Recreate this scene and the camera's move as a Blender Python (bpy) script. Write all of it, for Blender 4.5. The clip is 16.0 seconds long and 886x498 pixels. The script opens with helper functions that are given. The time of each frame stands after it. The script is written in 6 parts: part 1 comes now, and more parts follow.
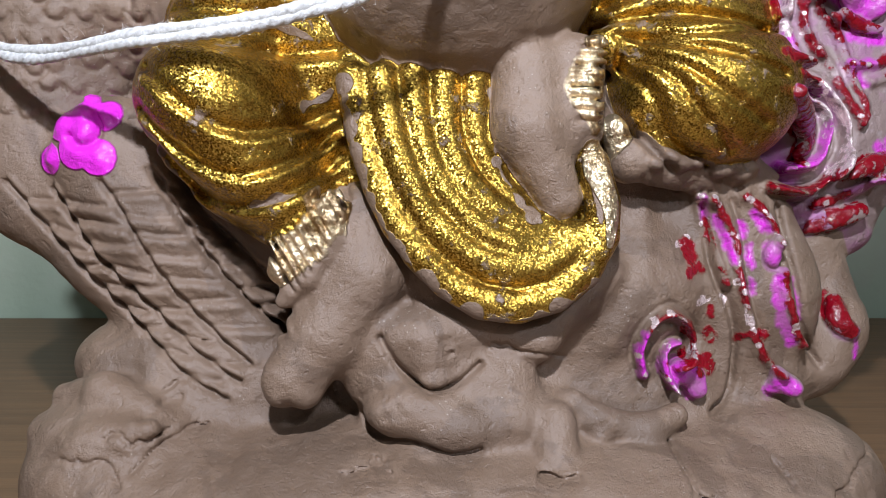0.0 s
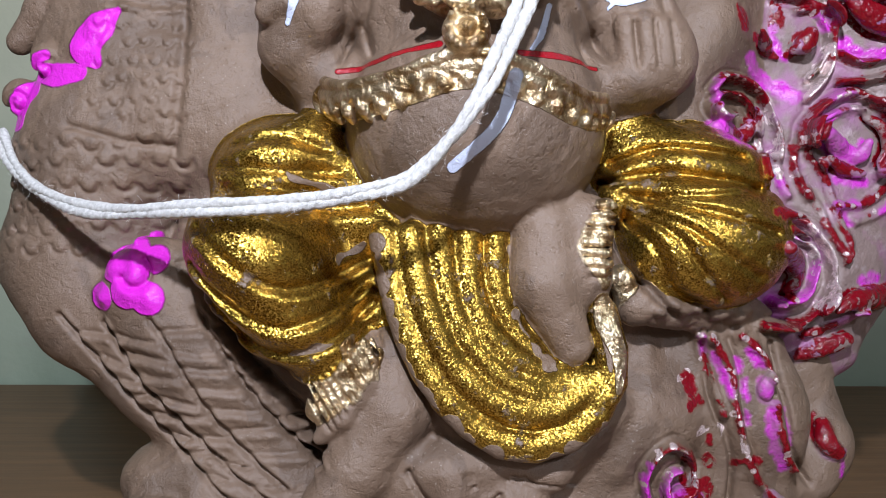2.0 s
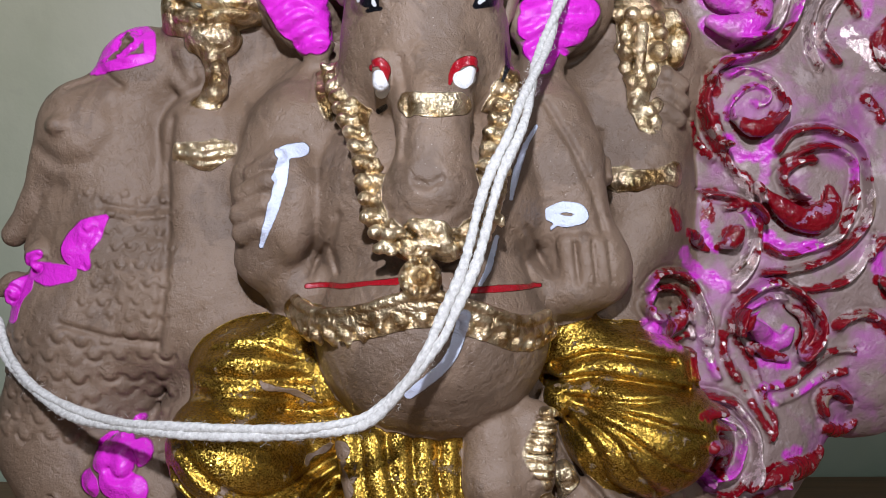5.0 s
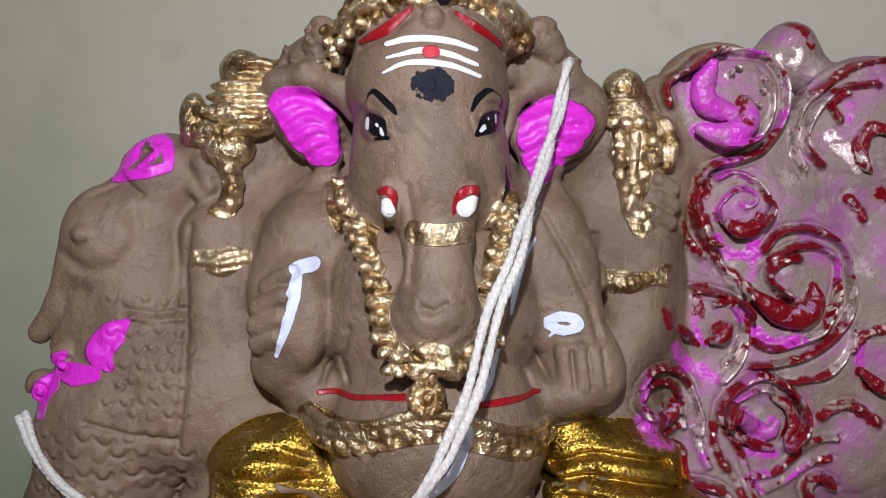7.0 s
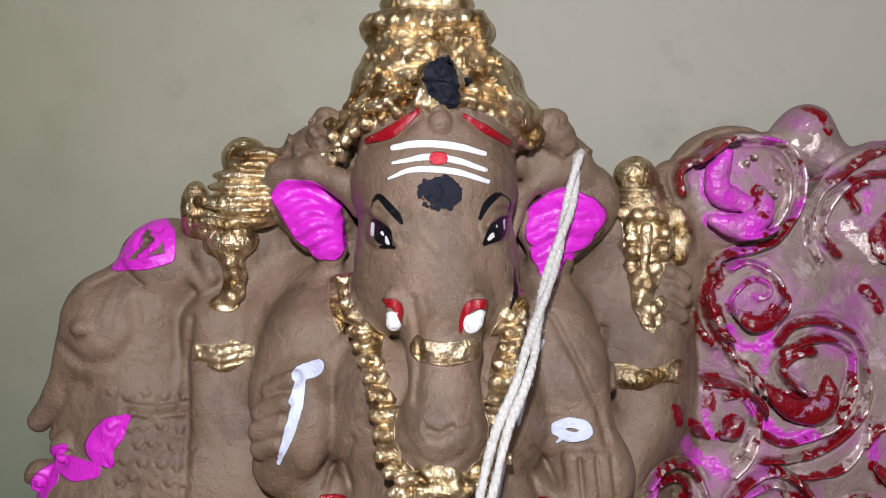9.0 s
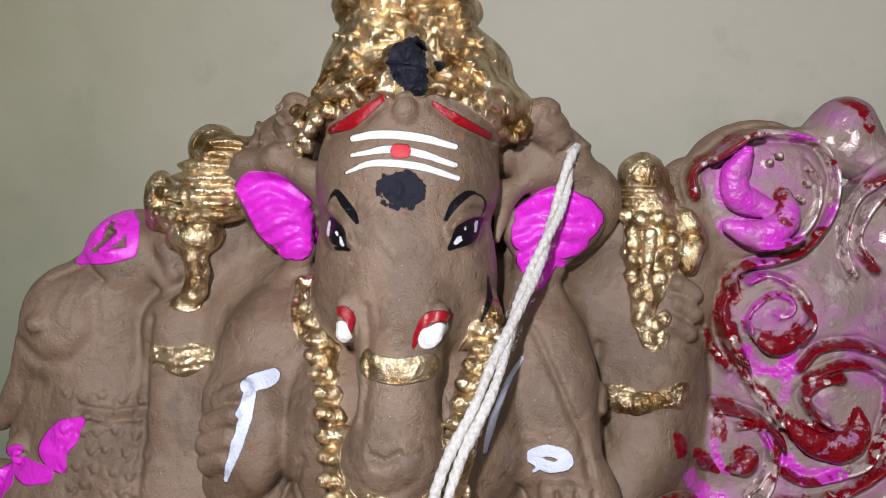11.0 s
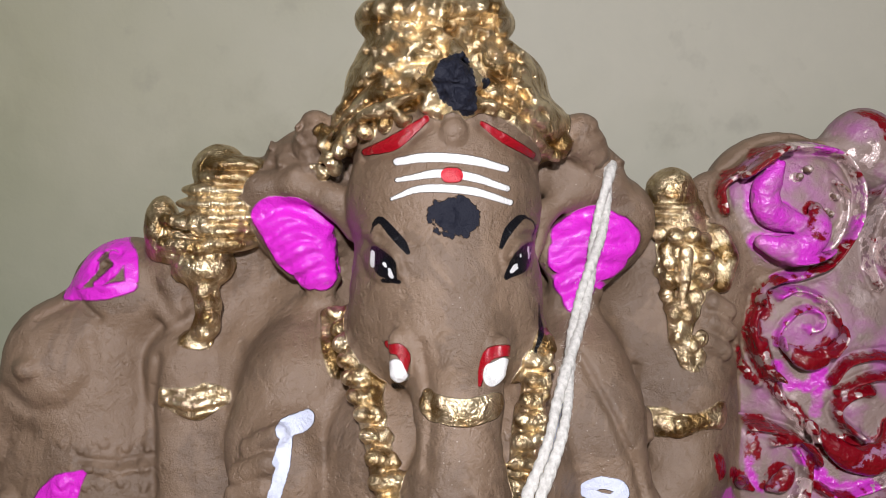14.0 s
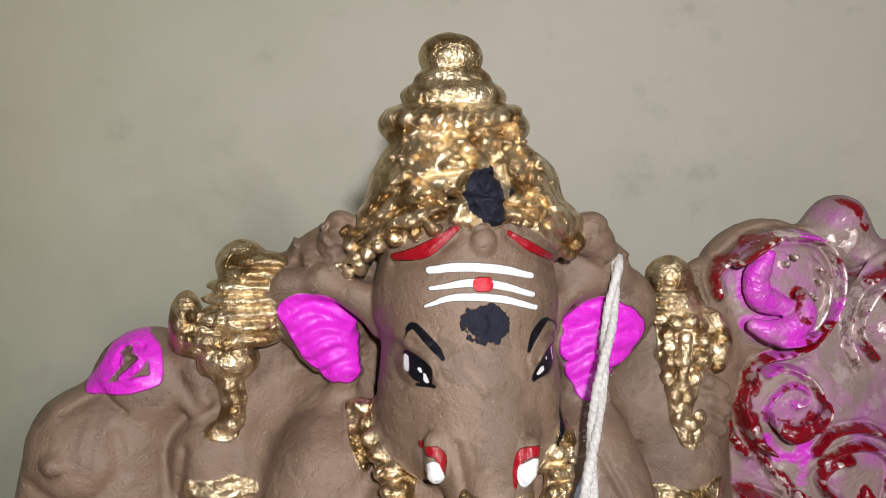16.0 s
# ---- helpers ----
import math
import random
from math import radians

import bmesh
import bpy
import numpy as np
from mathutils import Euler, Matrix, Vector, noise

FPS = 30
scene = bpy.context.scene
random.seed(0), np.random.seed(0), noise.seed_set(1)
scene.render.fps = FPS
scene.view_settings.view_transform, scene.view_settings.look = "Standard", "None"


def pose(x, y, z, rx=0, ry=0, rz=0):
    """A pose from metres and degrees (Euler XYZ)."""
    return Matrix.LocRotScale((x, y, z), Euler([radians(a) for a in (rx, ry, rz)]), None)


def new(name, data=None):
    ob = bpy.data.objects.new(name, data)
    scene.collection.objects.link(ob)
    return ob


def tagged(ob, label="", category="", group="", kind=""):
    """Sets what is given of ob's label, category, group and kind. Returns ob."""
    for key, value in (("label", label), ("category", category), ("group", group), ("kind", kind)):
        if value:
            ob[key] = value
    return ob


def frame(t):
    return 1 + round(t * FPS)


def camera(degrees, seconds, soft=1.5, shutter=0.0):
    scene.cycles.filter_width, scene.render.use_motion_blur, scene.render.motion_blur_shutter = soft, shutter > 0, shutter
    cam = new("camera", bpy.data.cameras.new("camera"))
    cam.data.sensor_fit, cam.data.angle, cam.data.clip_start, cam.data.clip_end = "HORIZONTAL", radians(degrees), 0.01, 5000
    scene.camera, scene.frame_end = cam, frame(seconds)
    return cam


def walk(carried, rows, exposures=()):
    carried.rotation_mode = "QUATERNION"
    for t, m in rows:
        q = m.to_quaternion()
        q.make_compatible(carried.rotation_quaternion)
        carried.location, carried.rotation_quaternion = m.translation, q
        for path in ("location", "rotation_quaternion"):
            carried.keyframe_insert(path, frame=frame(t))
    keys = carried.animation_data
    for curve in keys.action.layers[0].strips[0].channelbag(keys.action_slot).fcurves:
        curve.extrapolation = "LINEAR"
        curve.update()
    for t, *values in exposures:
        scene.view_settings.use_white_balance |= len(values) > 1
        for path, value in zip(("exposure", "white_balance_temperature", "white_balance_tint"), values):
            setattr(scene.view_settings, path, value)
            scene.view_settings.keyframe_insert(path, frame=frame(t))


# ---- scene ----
import functools

cam = camera(52.2, 16.0, soft=0.8)
METRES, EYE, TILT, LEAN, TURN = 0.34, 0.0846, -5.0, 0.0, 0.0
ROWS = [
    (0.0, 0.0, 0.0, 0.0, -0.0, -0.0, -0.0),
    (0.5, -0.0129, -0.014, 0.0226, -0.16, 0.31, -0.06),
    (1.0, -0.0076, -0.0304, 0.052, -0.29, 0.59, -0.14),
    (1.5, -0.0145, -0.0485, 0.0761, -0.41, 0.89, -0.15),
    (2.0, -0.0235, -0.0598, 0.0928, -0.52, 1.04, -0.18),
    (2.5, -0.0299, -0.0715, 0.1174, -0.73, 1.12, -0.29),
    (3.0, -0.017, -0.0868, 0.1457, -1.19, 1.53, -0.25),
    (3.5, -0.014, -0.1024, 0.1652, -1.62, 1.89, -0.21),
    (4.0, -0.0113, -0.1132, 0.1756, -1.78, 2.06, -0.14),
    (4.5, -0.0059, -0.1238, 0.212, -1.76, 2.0, -0.09),
    (7.0, -0.0109, -0.1864, 0.3423, -1.67, 1.85, 0.13),
    (7.5, -0.0052, -0.1908, 0.376, -1.66, 1.68, 0.16),
    (8.0, 0.0015, -0.1897, 0.4026, -1.64, 1.65, 0.22),
    (8.5, -0.0004, -0.1815, 0.4225, -1.5, 1.35, 0.04),
    (9.0, -0.0116, -0.1702, 0.4502, -1.34, 0.69, -0.27),
    (11.5, 0.0905, -0.0562, 0.4672, 4.49, -0.07, -1.95),
    (12.0, 0.0872, -0.0311, 0.4709, 4.53, -0.11, -1.93),
    (12.5, 0.0809, -0.0345, 0.4724, 4.59, -0.18, -1.9),
    (13.0, 0.0449, -0.0499, 0.4811, 3.68, -0.2, -1.62),
    (13.5, 0.0052, -0.0566, 0.4823, 0.43, -0.33, -1.04),
    (14.0, -0.034, -0.0493, 0.4845, -2.74, -0.15, -0.34),
    (14.5, -0.0752, -0.0377, 0.4975, -5.16, -0.04, 0.07),
    (15.0, -0.1047, -0.0356, 0.5028, -6.56, 0.04, 0.15),
    (15.5, -0.1057, -0.0514, 0.5221, -6.97, 0.07, 0.05),
    (16.0, -0.1083, -0.0773, 0.5583, -7.07, 0.1, 0.04),
]
EXPOSURES = [(0.0, 0.76, 5350, 13.5), (2.0, 0.48, 5350, 14.5), (4.5, 0.14, 5500, 15), (7.0, -0.06, 5800, 16), (12.5, 0.02, 6000, 16), (16.0, 0.05, 6150, 15)]
walk(cam, [(t, pose(0, 0, EYE, TILT, LEAN, TURN) @ pose(METRES * x, METRES * y, METRES * z, 90 + pitch, roll, yaw)) for t, x, y, z, yaw, pitch, roll in ROWS], EXPOSURES)

# ---- light ----
world = bpy.data.worlds.new("room_air")
scene.world = world
world.use_nodes = True
world.node_tree.nodes["Background"].inputs[0].default_value = (0.9, 0.95, 1.0, 1)
world.node_tree.nodes["Background"].inputs[1].default_value = 0.02


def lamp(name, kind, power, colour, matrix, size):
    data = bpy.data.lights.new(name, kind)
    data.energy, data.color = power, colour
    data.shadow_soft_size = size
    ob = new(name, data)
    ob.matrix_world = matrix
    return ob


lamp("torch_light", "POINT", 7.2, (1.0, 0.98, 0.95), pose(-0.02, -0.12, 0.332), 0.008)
# added frontal fill without a real source, lifts the shaded lower parts
lamp("fill_light", "POINT", 5.5, (1.0, 0.97, 0.92), pose(0.22, -0.6, 0.47), 0.035)


# ---- materials ----
class Nodes:
    """Short hand for building one node material."""

    def __init__(self, name):
        self.mat = bpy.data.materials.new(name)
        self.mat.use_nodes = True
        self.tree = self.mat.node_tree
        self.bsdf = self.tree.nodes["Principled BSDF"]
        self.place = self.node("ShaderNodeTexCoord").outputs["Object"]

    def node(self, kind, **props):
        n = self.tree.nodes.new(kind)
        for key, value in props.items():
            setattr(n, key, value)
        return n

    def put(self, socket, value):
        if isinstance(value, bpy.types.NodeSocket):
            self.tree.links.new(value, socket)
        elif isinstance(value, (tuple, list)) and len(value) == 3 and socket.type == "RGBA":
            socket.default_value = (*value, 1)
        else:
            socket.default_value = value

    def noise(self, scale, detail=4.0, rough=0.55, warp=0.0, place=None):
        n = self.node("ShaderNodeTexNoise")
        self.put(n.inputs["Vector"], place or self.place)
        self.put(n.inputs["Scale"], scale)
        self.put(n.inputs["Detail"], detail)
        self.put(n.inputs["Roughness"], rough)
        self.put(n.inputs["Distortion"], warp)
        return n.outputs["Fac"]

    def cells(self, scale, out="Distance"):
        n = self.node("ShaderNodeTexVoronoi")
        self.put(n.inputs["Vector"], self.place)
        self.put(n.inputs["Scale"], scale)
        return n.outputs[out]

    def ramp(self, x, low, high, to_low=0.0, to_high=1.0):
        n = self.node("ShaderNodeMapRange")
        for key, value in zip(("Value", "From Min", "From Max", "To Min", "To Max"), (x, low, high, to_low, to_high)):
            self.put(n.inputs[key], value)
        return n.outputs["Result"]

    def math(self, op, a, b=0.0):
        n = self.node("ShaderNodeMath", operation=op)
        self.put(n.inputs[0], a)
        self.put(n.inputs[1], b)
        return n.outputs[0]

    def mix(self, fac, a, b):
        n = self.node("ShaderNodeMix", data_type="RGBA")
        self.put(n.inputs["Factor"], fac)
        self.put(n.inputs["A"], a)
        self.put(n.inputs["B"], b)
        return n.outputs["Result"]

    def blend(self, fac, a, b):
        n = self.node("ShaderNodeMix", data_type="FLOAT")
        self.put(n.inputs["Factor"], fac)
        self.put(n.inputs["A"], a)
        self.put(n.inputs["B"], b)
        return n.outputs["Result"]

    def attribute(self, name):
        return self.node("ShaderNodeAttribute", attribute_name=name).outputs["Fac"]

    def bump(self, height, distance, strength=1.0, under=None):
        n = self.node("ShaderNodeBump")
        self.put(n.inputs["Height"], height)
        self.put(n.inputs["Distance"], distance)
        self.put(n.inputs["Strength"], strength)
        if under is not None:
            self.put(n.inputs["Normal"], under)
        return n.outputs["Normal"]

    def finish(self, colour, roughness, metallic=0.0, normal=None):
        self.put(self.bsdf.inputs["Base Color"], colour)
        self.put(self.bsdf.inputs["Roughness"], roughness)
        self.put(self.bsdf.inputs["Metallic"], metallic)
        if normal is not None:
            self.put(self.bsdf.inputs["Normal"], normal)
        return self.mat


def plaster():
    """Old distemper with stains, greener towards foot and one side; dimmer light there painted in."""
    m = Nodes("painted_plaster")
    axis = m.node("ShaderNodeSeparateXYZ")
    m.put(axis.inputs[0], m.place)
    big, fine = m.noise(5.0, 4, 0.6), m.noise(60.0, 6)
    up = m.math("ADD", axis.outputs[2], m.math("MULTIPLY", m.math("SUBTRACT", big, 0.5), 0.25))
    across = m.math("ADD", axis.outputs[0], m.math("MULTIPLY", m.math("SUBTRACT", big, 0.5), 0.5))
    # both darker mixes also hold the light's falloff to the side and foot
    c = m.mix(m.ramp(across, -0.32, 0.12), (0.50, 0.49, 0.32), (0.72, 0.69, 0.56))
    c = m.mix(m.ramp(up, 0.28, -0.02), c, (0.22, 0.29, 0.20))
    stain = m.ramp(m.noise(11.0, 6, 0.62, 0.5), 0.55, 0.74)
    c = m.mix(m.math("MULTIPLY", stain, 0.5), c, (0.42, 0.40, 0.28))
    c = m.mix(m.ramp(m.noise(26.0, 4, 0.6), 0.62, 0.72, 0.0, 0.25), c, (0.34, 0.32, 0.26))
    c = m.mix(m.ramp(fine, 0.3, 0.7, 0.0, 0.08), c, (0.45, 0.44, 0.38))
    return m.finish(c, 0.7, 0.0, m.bump(fine, 0.0006))


def table_wood():
    m = Nodes("brown_laminate")
    st = m.node("ShaderNodeMapping")
    m.put(st.inputs["Vector"], m.place)
    st.inputs["Scale"].default_value = (2.0, 30.0, 2.0)
    grain = m.noise(6.0, 6, 0.6, 0.4, st.outputs["Vector"])
    c = m.mix(m.ramp(grain, 0.3, 0.7), (0.10, 0.050, 0.020), (0.165, 0.088, 0.036))
    return m.finish(c, 0.45, 0.0, m.bump(grain, 0.0002))


def plain_paint(name, colour):
    m = Nodes(name)
    n = m.noise(4.0, 5)
    return m.finish(m.mix(m.ramp(n, 0.3, 0.7), colour, tuple(v * 0.9 for v in colour)), 0.7, 0.0, m.bump(m.noise(50.0), 0.0006))


def cotton():
    m = Nodes("white_cotton")
    n = m.noise(900.0, 4)
    c = m.mix(m.ramp(n, 0.3, 0.7), (0.52, 0.50, 0.46), (0.80, 0.775, 0.72))
    return m.finish(c, 0.9, 0.0, m.bump(m.noise(1400.0, 5, 0.75), 0.0005))


def painted_clay():
    m = Nodes("painted_clay")
    rag = m.blend(0.45, m.noise(260.0, 5, 0.65), m.noise(950.0, 4, 0.6))

    def mask(name, ragged=0.06, edge=0.012):
        d = m.math("ADD", m.attribute(name), m.math("MULTIPLY", m.math("SUBTRACT", rag, 0.5), ragged))
        return m.ramp(d, edge, -edge)

    big, mid, fine = m.noise(22.0, 4), m.noise(110.0, 7, 0.65, 0.6), m.noise(700.0, 5, 0.75)
    pits = m.ramp(m.noise(520.0, 2, 0.5), 0.30, 0.42)
    c = m.mix(m.ramp(big, 0.35, 0.65), (0.155, 0.100, 0.062), (0.205, 0.137, 0.088))
    c = m.mix(m.ramp(mid, 0.45, 0.75, 0.0, 0.35), c, (0.27, 0.195, 0.14))
    c = m.mix(m.ramp(fine, 0.58, 0.8, 0.0, 0.4), c, (0.09, 0.06, 0.045))
    damp = m.ramp(m.noise(34.0, 5, 0.6, 0.8), 0.53, 0.57, 0.0, 0.52)
    c = m.mix(damp, c, (0.105, 0.068, 0.043))
    fleck = m.math("MULTIPLY", m.ramp(m.cells(620.0), 0.13, 0.09), m.ramp(m.noise(70.0, 2), 0.52, 0.6))
    c = m.mix(m.math("MULTIPLY", fleck, 0.4), c, (0.62, 0.56, 0.48))
    rough, metal = m.ramp(mid, 0.3, 0.7, 0.38, 0.56), 0.0
    h = m.math("ADD", m.math("ADD", m.math("MULTIPLY", fine, 0.3), m.math("MULTIPLY", mid, 0.42)), m.math("MULTIPLY", pits, 0.10))

    pink, red, paste = mask("pink", 0.11, 0.025), mask("red", 0.06), mask("paste", 0.12)
    white, dot, black, soot = mask("white", 0.05), mask("dot", 0.05), mask("black", 0.04), mask("soot", 0.34)

    def coat(c, rough, metal, fac, colour, r, mt):
        return m.mix(fac, c, colour), m.blend(fac, rough, r), m.blend(fac, metal, mt)

    # tail: washes of violet pink and silver, with painted-in glints, over the bare clay
    tail = m.ramp(m.attribute("panel"), 0.02, -0.02)
    wash = m.math("MULTIPLY", tail, m.ramp(m.noise(60.0, 4, 0.55), 0.46, 0.70, 0.0, 0.55))
    glint = m.math("MULTIPLY", tail, m.ramp(m.noise(130.0, 4, 0.65), 0.56, 0.66, 0.0, 0.35))
    c = m.mix(m.math("MULTIPLY", tail, 0.45), c, (0.30, 0.22, 0.22))
    c, rough, metal = coat(c, rough, metal, wash, (0.46, 0.045, 0.42), 0.4, 0.0)
    c, rough, metal = coat(c, rough, metal, glint, (0.62, 0.50, 0.48), 0.32, 0.7)

    # worn glitter gold of the garment
    flake = m.cells(2900.0, "Color")
    sep = m.node("ShaderNodeSeparateColor")
    m.put(sep.inputs[0], flake)
    gold = mask("gold", 0.10)
    worn = m.ramp(m.noise(140.0, 6, 0.7), 0.595, 0.65)
    gold = m.math("MULTIPLY", gold, m.math("SUBTRACT", 1.0, worn))
    gold = m.math("MULTIPLY", gold, m.math("SUBTRACT", 1.0, mask("bare", 0.12)))
    gc = m.mix(m.ramp(sep.outputs[0], 0.0, 1.0), (0.13, 0.065, 0.004), (0.66, 0.43, 0.065))
    c, rough, metal = coat(c, rough, metal, gold, gc, 0.30, 0.95)
    # leaf gold of crown, beads and belt
    brass = mask("brass", 0.07)
    brass = m.math("MULTIPLY", brass, m.math("SUBTRACT", 1.0, m.ramp(m.noise(190.0, 5, 0.7), 0.66, 0.72)))
    bc = m.mix(m.ramp(mid, 0.4, 0.62), (0.29, 0.18, 0.065), (0.90, 0.74, 0.48))
    c, rough, metal = coat(c, rough, metal, brass, bc, 0.28, 0.92)
    c, rough, metal = coat(c, rough, metal, pink, (0.63, 0.026, 0.54), 0.15, 0.0)
    rose = m.math("MULTIPLY", mask("rose", 0.26, 0.06), m.ramp(m.noise(110.0, 4, 0.6), 0.36, 0.58, 0.35, 0.92))
    c, rough, metal = coat(c, rough, metal, rose, (0.56, 0.028, 0.50), 0.2, 0.0)
    deep_red = m.math("MULTIPLY", mask("redridge", 0.32, 0.03), m.ramp(m.noise(150.0, 5, 0.65), 0.40, 0.45))
    c, rough, metal = coat(c, rough, metal, deep_red, (0.17, 0.0012, 0.006), 0.16, 0.0)
    # silver paint of the ribs, its glints put into the colour as bright beads
    c, rough, metal = coat(c, rough, metal, m.math("MULTIPLY", mask("silver", 0.3), m.ramp(m.noise(330.0, 4, 0.6), 0.45, 0.52)), (0.86, 0.70, 0.66), 0.25, 0.6)
    c, rough, metal = coat(c, rough, metal, red, (0.29, 0.004, 0.010), 0.18, 0.0)
    c, rough, metal = coat(c, rough, metal, paste, (0.62, 0.66, 0.80), 0.4, 0.0)
    c, rough, metal = coat(c, rough, metal, white, (0.76, 0.75, 0.73), 0.35, 0.0)
    c, rough, metal = coat(c, rough, metal, dot, (0.50, 0.008, 0.02), 0.22, 0.0)
    c, rough, metal = coat(c, rough, metal, black, (0.005, 0.005, 0.007), 0.3, 0.0)
    c, rough, metal = coat(c, rough, metal, soot, (0.014, 0.015, 0.024), 0.6, 0.0)
    c, rough, metal = coat(c, rough, metal, mask("gleam", 0.03), (0.72, 0.72, 0.72), 0.3, 0.0)
    c, rough, metal = coat(c, rough, metal, mask("iris", 0.02), (0.006, 0.006, 0.009), 0.3, 0.0)
    c, rough, metal = coat(c, rough, metal, mask("glint", 0.0), (0.8, 0.8, 0.8), 0.3, 0.0)

    spec = m.math("SUBTRACT", 0.5, m.math("MULTIPLY", m.math("MAXIMUM", soot, black), 0.36))
    m.put(m.bsdf.inputs["Specular IOR Level"], spec)
    body = pink
    for layer in (red, paste, white, dot, soot):
        body = m.math("MAXIMUM", body, layer)
    wet = m.math("MAXIMUM", m.math("MAXIMUM", m.math("MULTIPLY", tail, 0.15), m.math("MAXIMUM", rose, deep_red)), m.math("MULTIPLY", m.math("MAXIMUM", pink, red), 0.45))
    h = m.math("ADD", m.math("MULTIPLY", h, m.ramp(wet, 0.0, 1.0, 1.0, 0.22)), m.math("MULTIPLY", body, 0.35))
    h = m.math("ADD", h, m.math("MULTIPLY", wet, m.math("MULTIPLY", m.noise(420.0, 3, 0.5), 0.95)))
    crumple = m.math("MULTIPLY", brass, m.math("ADD", m.noise(330.0, 4, 0.6, 0.5), m.math("MULTIPLY", m.noise(900.0, 2, 0.5), 0.18)))
    n = m.bump(m.math("ADD", m.math("MULTIPLY", h, m.ramp(m.math("MAXIMUM", gold, brass), 0.0, 1.0, 1.0, 0.35)), m.math("MULTIPLY", crumple, 1.2)), 0.0013, 1.0)
    g = m.node("ShaderNodeVectorMath", operation="SUBTRACT")
    m.put(g.inputs[0], flake)
    g.inputs[1].default_value = (0.5, 0.5, 0.5)
    sc = m.node("ShaderNodeVectorMath", operation="SCALE")
    m.put(sc.inputs[0], g.outputs[0])
    m.put(sc.inputs["Scale"], m.math("MAXIMUM", m.math("MULTIPLY", gold, 0.54), m.math("MULTIPLY", brass, 0.08)))
    ad = m.node("ShaderNodeVectorMath", operation="ADD")
    m.put(ad.inputs[0], n)
    m.put(ad.inputs[1], sc.outputs[0])
    nm = m.node("ShaderNodeVectorMath", operation="NORMALIZE")
    m.put(nm.inputs[0], ad.outputs[0])
    return m.finish(c, rough, metal, nm.outputs[0])


# ---- room ----
def box(name, low, high, mat, bevel=0.0):
    bm = bmesh.new()
    bmesh.ops.create_cube(bm, size=1)
    for v in bm.verts:
        v.co = Vector([(low[i] + high[i]) / 2 + v.co[i] * (high[i] - low[i]) for i in range(3)])
    if bevel:
        bmesh.ops.bevel(bm, geom=bm.edges[:], offset=bevel, segments=2, affect="EDGES")
    me = bpy.data.meshes.new(name)
    bm.to_mesh(me)
    bm.free()
    me.materials.append(mat)
    return new(name, me)


WALL_Y = 0.517
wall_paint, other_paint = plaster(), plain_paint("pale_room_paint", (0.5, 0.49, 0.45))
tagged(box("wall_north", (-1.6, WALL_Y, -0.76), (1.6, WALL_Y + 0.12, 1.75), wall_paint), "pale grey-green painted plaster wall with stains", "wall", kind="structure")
tagged(box("wall_south", (-1.6, -1.72, -0.76), (1.6, -1.6, 1.75), other_paint), "plain pale painted wall", "wall", kind="structure")
tagged(box("wall_west", (-1.72, -1.72, -0.76), (-1.6, WALL_Y + 0.12, 1.75), other_paint), "plain pale painted wall", "wall", kind="structure")
tagged(box("wall_east", (1.6, -1.72, -0.76), (1.72, WALL_Y + 0.12, 1.75), other_paint), "plain pale painted wall", "wall", kind="structure")
tagged(box("ceiling", (-1.72, -1.72, 1.75), (1.72, WALL_Y + 0.12, 1.85), other_paint), "plain pale ceiling", "ceiling", kind="structure")
tagged(box("floor", (-1.72, -1.72, -0.86), (1.72, WALL_Y + 0.12, -0.76), plain_paint("grey_floor", (0.32, 0.30, 0.28))), "plain grey floor", "floor", kind="structure")


def build_table():
    wood = table_wood()
    table = tagged(new("table"), "brown wooden table standing against the wall", "table")
    top = box("tabletop", (-0.75, -0.12, -0.03), (0.75, WALL_Y - 0.002, 0.0), wood, 0.003)
    top.parent = table
    for x in (-0.70, 0.70):
        for y in (-0.07, 0.46):
            leg = box("leg", (x - 0.025, y - 0.025, -0.76), (x + 0.025, y + 0.025, -0.0305), wood, 0.004)
            leg.parent = table
    return table


build_table()

# ---- the clay statue: one solid, sculpted in centimetres ----
STEP = (0.057, 0.074, 0.057)
LOW, HIGH = (-15.6, 16.2, -0.3), (18.0, 29.4, 32.2)
solids, reliefs, strokes = [], [], []


def ell(c, r, paint="clay", k=0.25, a=0.0, lean=0.0):
    """An ellipsoid at c; a turns it in the front plane, lean tips its top back."""
    ca, sa, cl, sl = math.cos(radians(a)), math.sin(radians(a)), math.cos(radians(lean)), math.sin(radians(lean))

    def f(x, y, z):
        dx, dy, dz = x - c[0], y - c[1], z - c[2]
        u, w = ca * dx + sa * dz, ca * dz - sa * dx
        v, w = cl * dy - sl * w, cl * w + sl * dy
        k0 = np.sqrt((u / r[0]) ** 2 + (v / r[1]) ** 2 + (w / r[2]) ** 2)
        k1 = np.sqrt((u / r[0] ** 2) ** 2 + (v / r[1] ** 2) ** 2 + (w / r[2] ** 2) ** 2)
        return k0 * (k0 - 1) / np.maximum(k1, 1e-6)

    m = max(r) if a or lean else None
    reach = [(m or v) for v in r]
    solids.append((f, [c[i] - reach[i] for i in range(3)], [c[i] + reach[i] for i in range(3)], k, paint))


